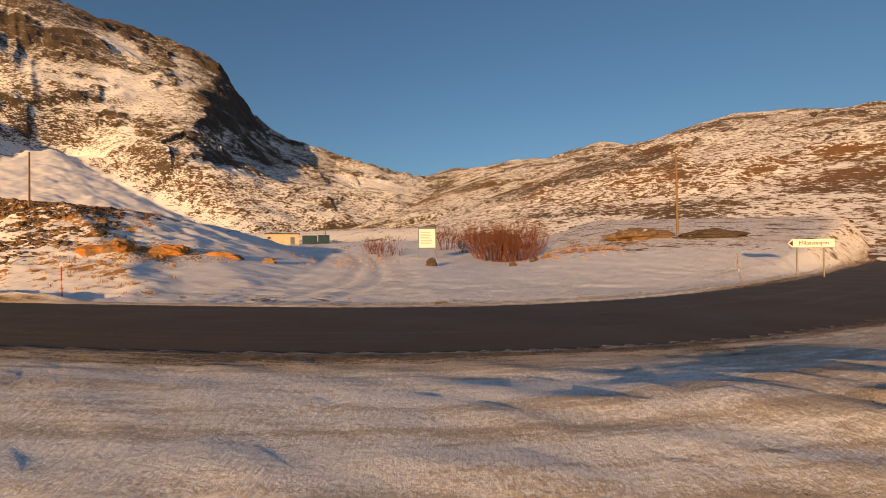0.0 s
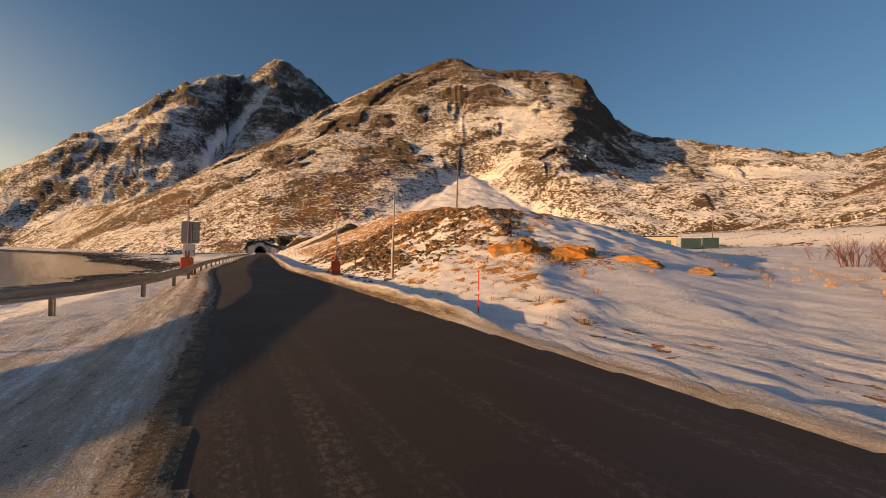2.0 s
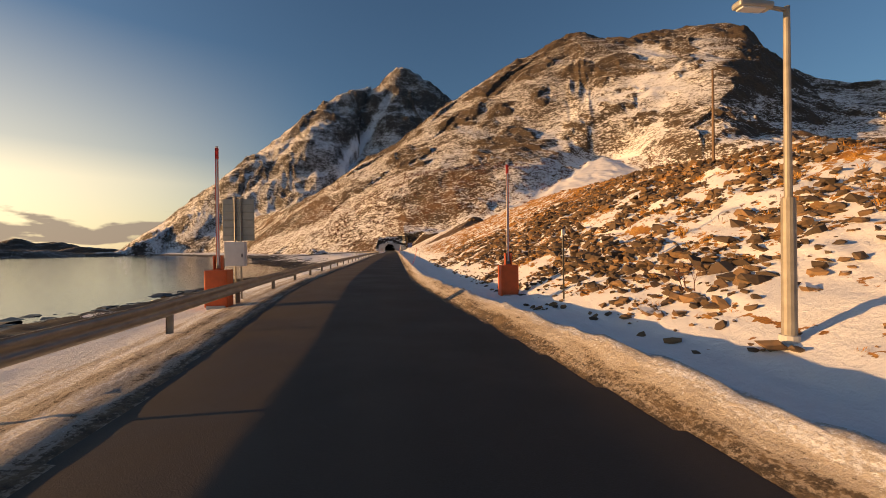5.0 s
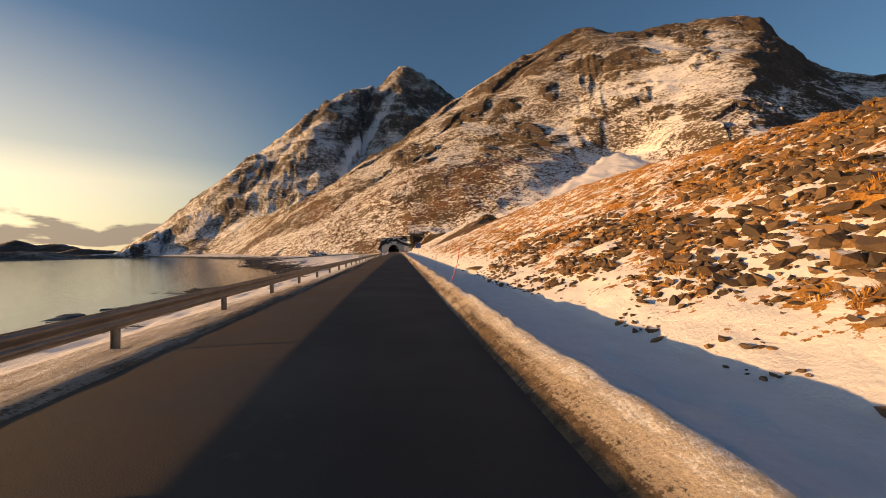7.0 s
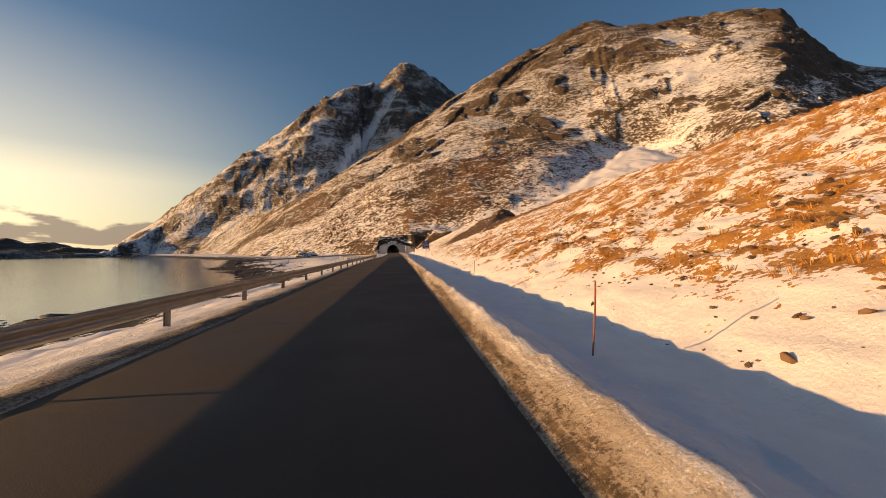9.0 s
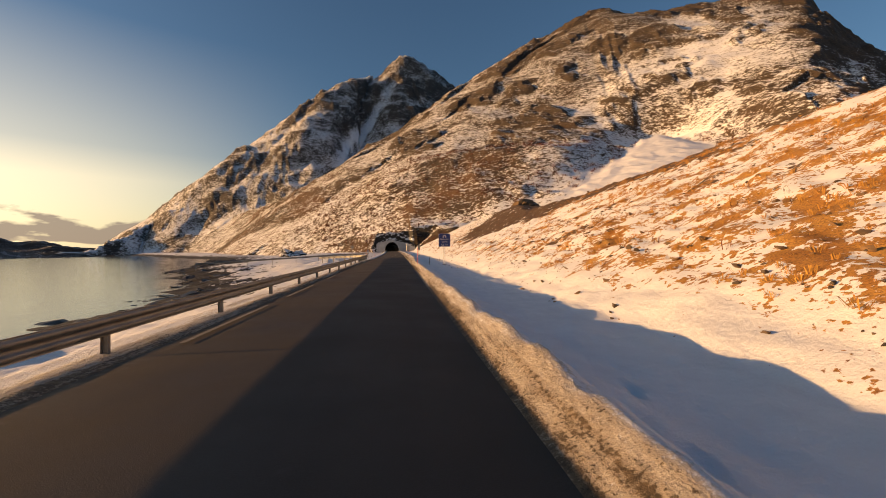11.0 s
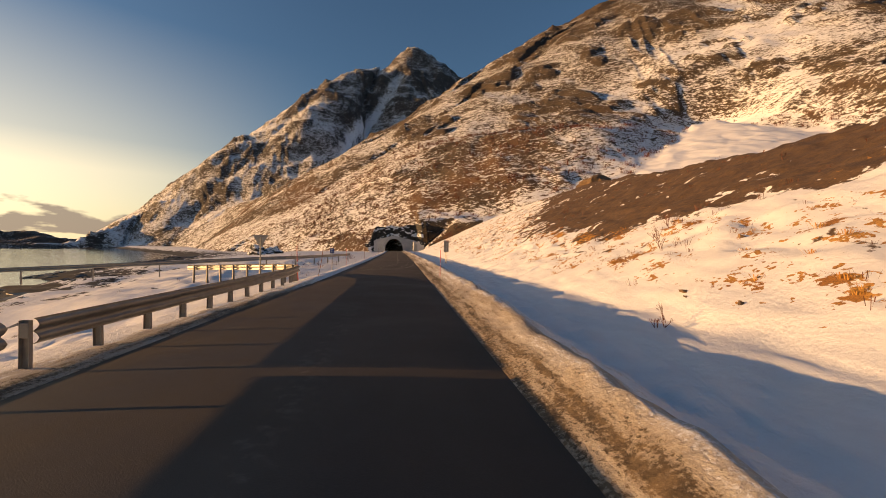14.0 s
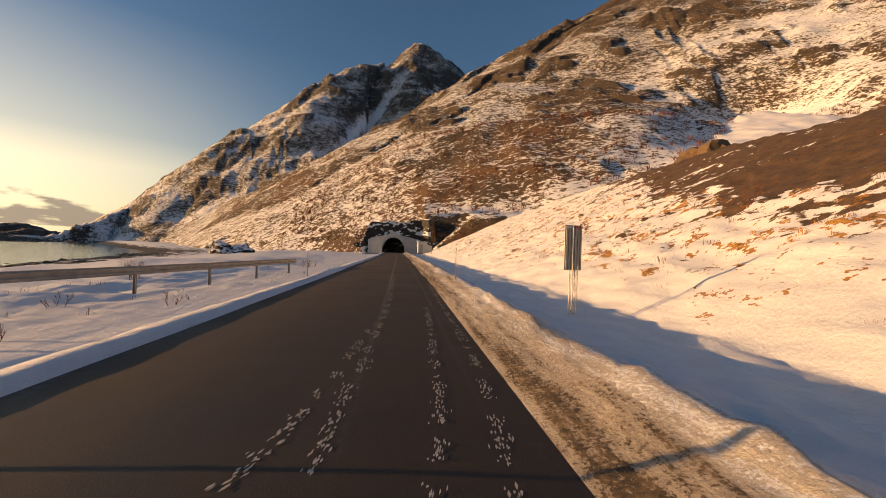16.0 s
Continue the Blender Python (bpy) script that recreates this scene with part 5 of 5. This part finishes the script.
def cutting():
    """The blasted rock face round the portal."""
    nx, nz = 90, 46
    us, vs = np.linspace(-11.5, 7.5, nx), np.linspace(-0.5, 10.6, nz)
    U, V = np.meshgrid(us, vs)
    x, z = U.ravel(), V.ravel()
    y = 269.6 + 0.10 * z + 1.0 * fbm(x * 0.35, z * 0.35, 4, 71) + 0.5 * np.abs(fbm(x * 0.9, z * 1.3, 3, 75)) - 3.2 * sstep(4.2, 7.0, x) - 2.0 * sstep(-8.6, -11.0, x)
    top = 8.8 + 1.2 * fbm(x * 0.2, x * 0, 3, 73) + 1.0 * sstep(2, 6, x) - 5.5 * sstep(-9, -11.4, x)
    z = np.minimum(z, top)
    f = quads(nx, nz)
    cx, cz = x[f].mean(1) + 2.7, z[f].mean(1)
    f = f[~((np.abs(cx) < 3.6) & (cz < 4.2))]
    ob = mesh_object("rock_cutting", np.stack([x, y, z], 1), f, M_CUT)
    return tagged(ob, "dark blasted rock face above the tunnel mouth", "rock face")


ncut = Nodes("blasted_rock", 0.9)
M_CUT = ncut.done(ncut.mix(ncut.ramp(ncut.math("ADD", ncut.normal_z(), ncut.math("MULTIPLY", ncut.noise(0.9, 5), 0.8)), (0.62, 0.0), (0.7, 1.0)),
                           ncut.mix(ncut.ramp(ncut.noise(1.4, 7), (0.35, 0.0), (0.65, 1.0)), (0.02, 0.019, 0.018), (0.06, 0.055, 0.05)), (0.72, 0.73, 0.75)), ncut.noise(2.2, 6), 0.8, 0.3)
cutting()


def signal(x, y):
    e = empty("traffic_signal", x, y, ground_z(x, y), 0, "oval dark twin-lens warning signal on a post", "traffic signal", "tunnel signals")
    part("shaft", rod(bmesh.new(), (0, 0, -0.5), (0, 0, 1.9), 0.05, 0.05, 8), M_STEEL, e)
    bm = bmesh.new()
    n = 20
    f = [bm.verts.new((1.0 * math.cos(2 * math.pi * k / n), -0.1, 2.3 + 0.5 * math.sin(2 * math.pi * k / n))) for k in range(n)]
    g = [bm.verts.new((v.co.x, 0.08, v.co.z)) for v in f]
    bm.faces.new(f)
    bm.faces.new(g[::-1])
    for k in range(n):
        bm.faces.new((f[k], g[k], g[(k + 1) % n], f[(k + 1) % n]))
    bmesh.ops.recalc_face_normals(bm, faces=bm.faces)
    pl = part("backing", bm, M_BLACK, e)
    for sx in (-0.45, 0.45):
        part("lens", rod(bmesh.new(), (sx, -0.16, 2.3), (sx, -0.08, 2.3), 0.2, 0.2, 14), M_GREY, pl)
    return e


def equipment_hut(x, y):
    e = empty("equipment_hut", x, y, 0.5, 4, "pale concrete equipment hut beside the tunnel mouth", "hut")
    part("body", box(bmesh.new(), (0, 0, 1.2), (3.6, 2.4, 2.8), 0.04), M_CONC, e)
    part("roof", box(bmesh.new(), (0, 0, 2.68), (3.9, 2.7, 0.16), 0.03), M_WHITE, e, "snow-covered flat roof")
    part("door", box(bmesh.new(), (-1.0, -1.22, 0.95), (0.95, 0.06, 2.0), 0.01), M_GREY, e)
    return e


equipment_hut(5.6, 262)
signal(6.3, 246)
signal(-9.6, 244)


# ---- shed and containers up the side road ----
def shed(x, y, rz):
    z = ground_z(x, y) + 0.1
    e = empty("shed", x, y, z, rz, "low pale timber shed with a dark flat roof", "shed")
    body = bmesh.new()
    box(body, (0, 0, 1.3), (8.4, 4.0, 3.2), 0.02)
    part("wall", body, M_BOARDW, e)
    for k in range(28):
        part("cladding_board", box(bmesh.new(), (-4.05 + 0.3 * k, -2.02, 1.3), (0.24, 0.04, 3.1)), M_BOARDW, e)
    part("roof", box(bmesh.new(), (0, 0, 3.0), (9.0, 4.8, 0.22), 0.03), M_BLACK, e, "dark flat roof")
    wdw = part("window", box(bmesh.new(), (-3.3, -2.06, 1.9), (1.0, 0.05, 0.8), 0.01), M_WHITE, e)
    part("pane", box(bmesh.new(), (-3.3, -2.09, 1.9), (0.8, 0.02, 0.6)), M_BLACK, wdw)
    dr = part("door", box(bmesh.new(), (2.6, -2.06, 1.0), (1.1, 0.06, 2.1), 0.01), M_PLATE, e)
    part("handle", box(bmesh.new(), (3.0, -2.11, 1.0), (0.12, 0.03, 0.03)), M_STEEL, dr)
    return e


shed(86.5, 68, -52)


def container(x, y, rz, w):
    z = ground_z(x, y) + 0.1
    e = empty("container", x, y, z, rz, "dark blue-green steel waste container in the snow", "container", "waste containers")
    part("body", box(bmesh.new(), (0, 0, 1.1), (w, 2.2, 2.1), 0.04), M_TEAL, e)
    for k in range(int(w / 0.45)):
        part("rib", box(bmesh.new(), (-w / 2 + 0.3 + 0.45 * k, -1.12, 1.1), (0.1, 0.08, 1.9), 0.01), M_TEAL, e)
    part("lid", box(bmesh.new(), (0, 0, 2.22), (w + 0.1, 2.3, 0.12), 0.02), M_BLACK, e)
    return e


container(88.0, 60.3, -50, 3.8)
container(90.0, 57.2, -50, 2.8)


# ---- plants ----
def twig_shrub(name, x, y, z, height, spread, stems, label, category, seed, material=None, group=""):
    """A leafless shrub: stems that fork into finer twigs."""
    rnd = random.Random(seed)
    e = empty(name, x, y, z, 0, label, category, group)
    big = stems > 20

    def grow_twig(bm, p, d, ln, r, depth):
        q = p + d * ln
        rod(bm, p, q, r, r * 0.65, 4 if depth > 1 else 3)
        if depth == 0:
            return
        for _ in range(rnd.choice((2, 3, 3))):
            nd = (d + Vector((rnd.uniform(-1, 1), rnd.uniform(-1, 1), rnd.uniform(-0.15, 0.7))) * 0.55).normalized()
            grow_twig(bm, q if rnd.random() < 0.6 else p + d * ln * rnd.uniform(0.5, 0.9), nd, ln * rnd.uniform(0.55, 0.85), max(r * 0.62, 0.006 if big else 0.003), depth - 1)

    for _ in range(stems):
        bm = bmesh.new()
        a = rnd.uniform(0, 2 * math.pi)
        rr = spread * 0.36 * math.sqrt(rnd.random())
        d = Vector((math.cos(a) * rnd.uniform(0.05, 0.7), math.sin(a) * rnd.uniform(0.05, 0.7), 1)).normalized()
        grow_twig(bm, Vector((math.cos(a) * rr, math.sin(a) * rr, -0.1)), d, height * rnd.uniform(0.16, 0.4), (0.010 + 0.006 * height) if big else 0.006 + 0.005 * height, 4 if big and stems > 30 else 3)
        part("stem", bm, material or M_TWIG, e)
    return e


def put_shrub(x, y, h, sp, stems, seed, label="leafless red-brown birch shrub growing out of the snow"):
    return twig_shrub("shrub", x, y, ground_z(x, y), h, sp, stems, label, "shrub", seed, group="roadside shrubs")


put_shrub(37.6, 1.0, 4.7, 4.6, 70, 1, "large leafless red-brown shrub beside the junction")
put_shrub(38.6, -2.0, 4.4, 4.4, 60, 2, "large leafless red-brown shrub beside the junction")
put_shrub(40.0, -0.4, 3.6, 4.0, 40, 3)
put_shrub(42.5, 4.6, 2.8, 4.4, 34, 4)
put_shrub(45.0, 8.5, 3.2, 5.0, 34, 5)
put_shrub(33.0, 11.0, 2.4, 3.2, 24, 6)
put_shrub(38.0, 15.0, 2.6, 3.6, 26, 7)
put_shrub(46.0, 20.0, 1.8, 2.8, 14, 8)
put_shrub(31.5, -7.2, 1.5, 0.6, 4, 9, "slender leafless sapling in the snow")
put_shrub(33.0, -9.4, 1.2, 0.6, 3, 10, "slender leafless sapling in the snow")
for k, (sx, sy, sh, sw, st) in enumerate(((8.8, 141.5, 1.0, 0.8, 6), (10.8, 144, 0.9, 0.8, 6), (5.2, 136.5, 0.8, 0.4, 4), (9.6, 131, 0.7, 0.4, 4), (6.6, 133.0, 0.8, 0.4, 4), (13.5, 172.5, 1.2, 0.9, 7), (15.2, 177, 1.1, 0.8, 6),
                                          (16.5, 168, 0.9, 0.8, 6), (11.6, 166, 0.7, 0.4, 4), (10.2, 158, 0.8, 0.6, 5), (-12.5, 178, 1.4, 1.2, 9), (-9.6, 170, 0.7, 0.5, 4), (-7.5, 166, 0.7, 0.5, 4), (-6.9, 170.5, 0.7, 0.5, 4),
                                          (-8.2, 193, 1.0, 1.6, 12), (7.4, 44.0, 0.6, 0.5, 5), (8.0, 36.5, 0.7, 0.7, 6), (9.2, 17.5, 0.7, 0.3, 3), (6.6, 24.5, 0.8, 0.4, 4), (15, 260, 3.2, 4.5, 22), (20, 262, 3.0, 4.0, 20), (11.5, 258, 2.4, 3.0, 16), (26, 268, 3.0, 3.0, 14))):
    put_shrub(sx, sy, sh, sw, st, 30 + k, "thin leafless shrub poking through the snow")


def scatter(n, x0, x1, y0, y1, dens, rs):
    x, y = rs.uniform(x0, x1, n), rs.uniform(y0, y1, n)
    keep = rs.rand(n) < dens(x, y)
    return x[keep], y[keep]


def straw_density(x, y):
    r = slope_rel(x, y)
    crown = 0.4 * sstep(0.7, 1.0, r) * sstep(60, 30, y)
    return np.clip((sstep(0.46, 0.62, straw_mask(x, y)) + crown) * sstep(0.02, 0.08, r) * (r < 1.5), 0, 1)


def blades(name, xs, ys, zs, hmin, hmax, per, material, label, rs, lean=0.7, thick=1.0):
    """Many dry grass tufts, each a fan of bent blades."""
    n = len(xs)
    a = rs.uniform(0, 2 * np.pi, (n, per))
    h = rs.uniform(hmin, hmax, n)[:, None] * rs.uniform(0.6, 1.1, (n, per))
    out = rs.uniform(0.2, lean, (n, per)) * h
    r0 = rs.uniform(0, 1.0, (n, per)) * h * 0.9
    w = thick * (0.022 + 0.03 * rs.rand(n, per)) * np.minimum(h, 0.35)
    ca, sa = np.cos(a), np.sin(a)
    bx, by = xs[:, None] + ca * r0, ys[:, None] + sa * r0
    base = zs[:, None] - 0.03
    px, py = -sa * w, ca * w
    pts = np.stack([np.stack([bx - px, by - py, base + 0 * a], -1), np.stack([bx + px, by + py, base + 0 * a], -1),
                    np.stack([bx + ca * out * 0.45 + px, by + sa * out * 0.45 + py, base + h * 0.75], -1), np.stack([bx + ca * out * 0.45 - px, by + sa * out * 0.45 - py, base + h * 0.75], -1),
                    np.stack([bx + ca * out, by + sa * out, base + h * 0.72], -1)], 2).reshape(-1, 3)
    m = n * per
    o = np.arange(m)[:, None] * 5
    tri = np.concatenate([o + [0, 1, 2], o + [0, 2, 3], o + [3, 2, 4]], 0)
    ob = mesh_object(name, pts, tri, material, None, False)
    return tagged(ob, label, "grass", kind="stuff")


rs = np.random.RandomState(5)
tx, ty = scatter(36000, 3.5, 32, 8, 215, straw_density, rs)
tz = land(tx, ty)[0]
blades("dry_grass", tx, ty, tz, 0.07, 0.22, 20, M_STRAW, "tufts of orange-brown dry grass poking through snow", rs, 1.9)


def orange_density(x, y):
    p = fbm(x * 0.3, y * 0.3, 3, 61)
    a = np.exp(-((x - 13.5) / 3.6) ** 2 - ((y - 17.5) / 3.2) ** 2) + np.exp(-((x - 33) / 5) ** 2 - ((y + 8) / 4) ** 2) + 0.9 * np.exp(-((x - 45) / 6) ** 2 - ((y + 16) / 3) ** 2) + 0.5 * np.exp(-((x - 27) / 5) ** 2 - ((y - 12) / 5) ** 2)
    return np.clip(a * sstep(-0.2, 0.15, p), 0, 1)


tx, ty = scatter(9000, 6, 60, -30, 26, orange_density, rs)
tz = land(tx, ty)[0]
blades("dry_heather", tx, ty, tz, 0.10, 0.30, 20, M_STRAW, "orange heather and dead grass over rock near the junction", rs, 1.8)

def stalk_density(x, y):
    r = slope_rel(x, y)
    return np.clip(sstep(-0.1, 0.3, fbm(x * 0.25, y * 0.25, 2, 71)) * sstep(0.03, 0.1, r) * (r < 1.3) * np.interp(y, [8, 14, 30, 110, 125, 215], [0.3, 0.6, 0.25, 0.3, 1.0, 1.0]), 0, 1)


tx, ty = scatter(6500, 4, 26, 8, 225, stalk_density, rs)
blades("dry_stalks", tx, ty, land(tx, ty)[0], 0.10, 0.34, 7, M_TWIG, "thin dead stalks standing out of the snow", rs, 0.7, 0.7)
lx_, ly_ = rs.uniform(-16, -4.6, 130), rs.uniform(153, 215, 130)
blades("dry_stalks", lx_, ly_, land(lx_, ly_)[0], 0.12, 0.34, 5, M_TWIG, "thin dead stalks standing out of the snow", rs, 0.5, 0.6)

# twiggy birch scrub on the mountain's foot
def brush_field():
    x, y = rs.uniform(-60, 200, 9000), rs.uniform(268, 430, 9000)
    h = main_mountain(x, y)
    keep = (h > 2) & (h < 75) & (fan_mask(x, y) < 0.2) & (rs.rand(9000) < 0.25 + 0.75 * sstep(-0.1, 0.3, fbm(x / 25, y / 25, 3, 33))) & (rs.rand(9000) < 0.35)
    x, y, h = x[keep], y[keep], h[keep]
    return blades("birch_scrub", x, y, h, 1.0, 3.0, 16, M_TWIG, "leafless birch scrub on the lower mountain slope", rs, 0.9, 4.0)


brush_field()

# ---- loose stones ----
def stone_mesh(seed, flat=0.7):
    rnd = random.Random(seed)
    bm = bmesh.new()
    for _ in range(13):
        d = Vector((rnd.gauss(0, 1), rnd.gauss(0, 1), rnd.gauss(0, 1))).normalized()
        m = max(abs(d.x), abs(d.y), abs(d.z))
        d = d * (0.5 + 0.5 / m) * rnd.uniform(0.75, 1.05)
        bm.verts.new((d.x, d.y * 0.72, d.z * flat))
    r = bmesh.ops.convex_hull(bm, input=bm.verts)
    bmesh.ops.delete(bm, geom=[v for v in bm.verts if not v.link_faces], context="VERTS")
    bmesh.ops.triangulate(bm, faces=bm.faces)
    me = bpy.data.meshes.new("stone")
    bm.to_mesh(me)
    bm.free()
    me.materials.append(M_STONE)
    return me


STONES = [stone_mesh(k, 0.38 + 0.06 * (k % 5)) for k in range(10)]


def stone_density(x, y):
    r = slope_rel(x, y)
    clump = fbm(x * 0.35, y * 0.35, 3, 55)
    base = np.interp(y, [20, 23.5, 27, 50, 55, 61, 74, 110, 118, 130, 140], [0.0, 0.3, 1.0, 1.0, 0.7, 0.2, 0.09, 0.08, 0.08, 0.03, 0.01])
    low = sstep(-0.06, 0.14, r + 0.16 * clump)
    upper = 1 - 0.8 * sstep(46, 51, y) * sstep(0.22, 0.42, r)
    return np.clip(base * upper * low * sstep(-0.32, 0.06, clump) * (r < 1.25), 0, 1)


def rubble():
    e = empty("rubble_slope", 10, 45, 0, 0, "slope of loose angular brown stones with snow between", "rubble")
    x, y = scatter(120000, 4, 27, 15, 140, stone_density, rs)
    size = np.clip(0.105 * np.exp(0.55 * rs.randn(len(x))), 0.04, 0.33)
    size = size * np.interp(y, [52, 60], [1.0, 0.65]) * (0.6 + 0.4 * sstep(0.02, 0.2, slope_rel(x, y)))
    z = land(x, y)[0]
    near = (y > 34) & (y < 47) & (slope_rel(x, y) < 0.62) & (size > 0.12)
    idx = np.flatnonzero(near)[:300]
    used = np.zeros(len(x), bool)
    used[idx] = True
    for i in idx:
        o = new("stone", STONES[i % 10])
        o.parent = e
        o.matrix_basis = Matrix.LocRotScale((x[i] - 10, y[i] - 45, z[i] + size[i] * 0.12), Euler((rs.uniform(-0.5, 0.5), rs.uniform(-0.6, 0.1), rs.uniform(0, 6.3))), Vector((size[i],) * 3))
    V, F, off = [], [], 0
    geo = []
    for me in STONES:
        v = np.zeros(len(me.vertices) * 3, np.float32)
        me.vertices.foreach_get("co", v)
        t = np.array([list(p.vertices) for p in me.polygons])
        geo.append((v.reshape(-1, 3), t))
    for i in np.flatnonzero(~used):
        v, t = geo[i % 10]
        m = np.array(Euler((rs.uniform(-0.5, 0.5), rs.uniform(-0.6, 0.1), rs.uniform(0, 6.3))).to_matrix())
        V.append(v @ m.T * size[i] + [x[i] - 10, y[i] - 45, z[i] + size[i] * 0.12])
        F.append(t + off)
        off += len(v)
    ob = mesh_object("rubble_fill", np.concatenate(V), np.concatenate(F), M_STONE, None, False)
    ob.parent = e
    tagged(ob, "heaped angular stones", kind="stuff")
    return e


rubble()


nli = Nodes("lichened_rock", 0.9)
M_LICHEN = nli.done(nli.mix(nli.ramp(nli.noise(1.1, 6), (0.42, 0.0), (0.56, 1.0)), (0.20, 0.13, 0.07), (0.42, 0.17, 0.035)), nli.noise(9, 6), 0.7, 0.08)


def boulder(x, y, size, seed, label, group="scattered boulders", sq=(1, 1, 1), material=None, sink=0.2):
    """A weathered block with broken faces."""
    rnd = random.Random(seed)
    bm = bmesh.new()
    bmesh.ops.create_icosphere(bm, subdivisions=4, radius=1.0)
    off = Vector((seed * 3.1, seed * 1.7, 0))
    for v in bm.verts:
        d = v.co.normalized()
        r = 0.85 + 0.4 * noise.noise(d * 1.3 + off) + 0.16 * noise.noise(d * 3.4 + off) + 0.07 * noise.noise(d * 8 + off)
        q = d * r
        v.co = Vector((round(q.x * 4) / 4 * 0.2 + q.x * 0.8, round(q.y * 4) / 4 * 0.2 + q.y * 0.8, round(q.z * 5) / 5 * 0.25 + q.z * 0.75))
    ob = part("boulder", bm, material or M_STONE)
    ob.matrix_basis = Matrix.LocRotScale((x, y, ground_z(x, y) + size * (0.3 - sink)), Euler((0, 0, rnd.uniform(0, 6))), Vector(sq) * size)
    return tagged(ob, label, "boulder", group)


for k, (bx, by, bs) in enumerate(((30.8, -5.0, 0.45), (29.6, -4.0, 0.4), (27.5, -2.5, 0.35), (24.0, 3.2, 0.5), (9.0, 66.0, 0.2))):
    boulder(bx, by, bs, k + 2, "weathered brown boulder half sunk in snow")
boulder(12.0, 19.0, 1.15, 40, "large orange-brown lichened rock outcrop by the junction", "rock outcrops", (1.5, 0.9, 0.9), M_LICHEN, 0.62)
boulder(14.2, 17.6, 0.9, 41, "orange-brown lichened rock ledge by the junction", "rock outcrops", (1.8, 0.9, 0.8), M_LICHEN, 0.6)
boulder(16.3, 15.6, 0.75, 46, "orange-brown lichened rock ledge by the junction", "rock outcrops", (2.2, 0.7, 0.7), M_LICHEN, 0.6)
boulder(18.6, 13.6, 0.5, 51, "dark undercut rock at the side road's edge", "rock outcrops", (1.6, 0.8, 0.7), None, 0.3)
boulder(4.69, 57.84, 0.58, 49, "flat brown rock slab bare of snow on the slope", "rock outcrops", (1.2, 1.7, 0.24), None, 0.27)
boulder(5.19, 55.94, 0.32, 50, "flat brown rock slab bare of snow on the slope", "rock outcrops", (1.0, 1.5, 0.35))
boulder(42.0, -14.0, 1.8, 42, "broad dark rock outcrop on the moor", "rock outcrops", (1.3, 2.4, 0.55))
boulder(41.0, -20.5, 1.6, 43, "broad dark rock outcrop on the moor", "rock outcrops", (1.2, 2.2, 0.5))
boulder(39.5, 206, 3.6, 44, "jagged rock crag with snow on the ridge above the road", "rock outcrops", (1.2, 1.6, 0.95))
boulder(45.5, 208, 3.4, 45, "jagged rock crag with snow on the ridge above the road", "rock outcrops", (1.5, 1.6, 0.85))

boulder(-50.5, 274, 3.2, 47, "dark craggy rock knoll at the roadside bend", "rock outcrops", (1.3, 1.0, 1.0), M_CUT, 0.05)
boulder(-45.5, 275, 2.6, 48, "dark craggy rock knoll at the roadside bend", "rock outcrops", (1.3, 1.0, 0.9), M_CUT, 0.05)

# reefs and weed along the shore
def shore_rocks():
    e = empty("shore_rocks", -30, 120, SEA_Z, 0, "dark wet boulders and reefs along the waterline", "rocks")
    V, F, off = [], [], 0
    n = 0
    geo = []
    for me in STONES:
        v = np.zeros(len(me.vertices) * 3, np.float32)
        me.vertices.foreach_get("co", v)
        geo.append((v.reshape(-1, 3), np.array([list(p.vertices) for p in me.polygons])))
    while n < 4200:
        yy = rs.uniform(40, 320)
        xx = float(shore_x(yy)) + rs.uniform(-2, 8) + 12 * rs.rand() ** 2 * (yy > 105) + 2 * math.sin(yy * 0.3)
        sz = min(1.2, 0.30 * math.exp(0.6 * rs.randn())) * (1.0 if xx < shore_x(yy) + 6 else 0.7)
        v, t = geo[n % 10]
        m = np.array(Euler((rs.uniform(-0.4, 0.4), rs.uniform(-0.4, 0.4), rs.uniform(0, 6.3))).to_matrix())
        zz = max(SEA_Z - 0.1, -99)
        V.append(np.array([xx + 30, yy - 120, zz - SEA_Z]) + v @ m.T * sz * [1.5, 1.5, 0.6])
        F.append(t + off)
        off += len(v)
        n += 1
    xs_ = np.concatenate(V)
    zg = land(xs_[:, 0] - 30, xs_[:, 1] + 120)[0] - SEA_Z
    xs_[:, 2] += np.clip(zg, 0, 9)
    ob = mesh_object("reef", xs_, np.concatenate(F), M_WET, None, False)
    ob.parent = e
    tagged(ob, "dark wet shore boulders", kind="stuff")
    return e


nwet = Nodes("wet_weedy_rock", 0.45)
M_WET = nwet.done(nwet.mix(nwet.ramp(nwet.noise(1.2, 6), (0.35, 0.0), (0.65, 1.0)), (0.012, 0.010, 0.008), (0.045, 0.034, 0.026)), nwet.noise(6, 5), 0.6, 0.06)
shore_rocks()
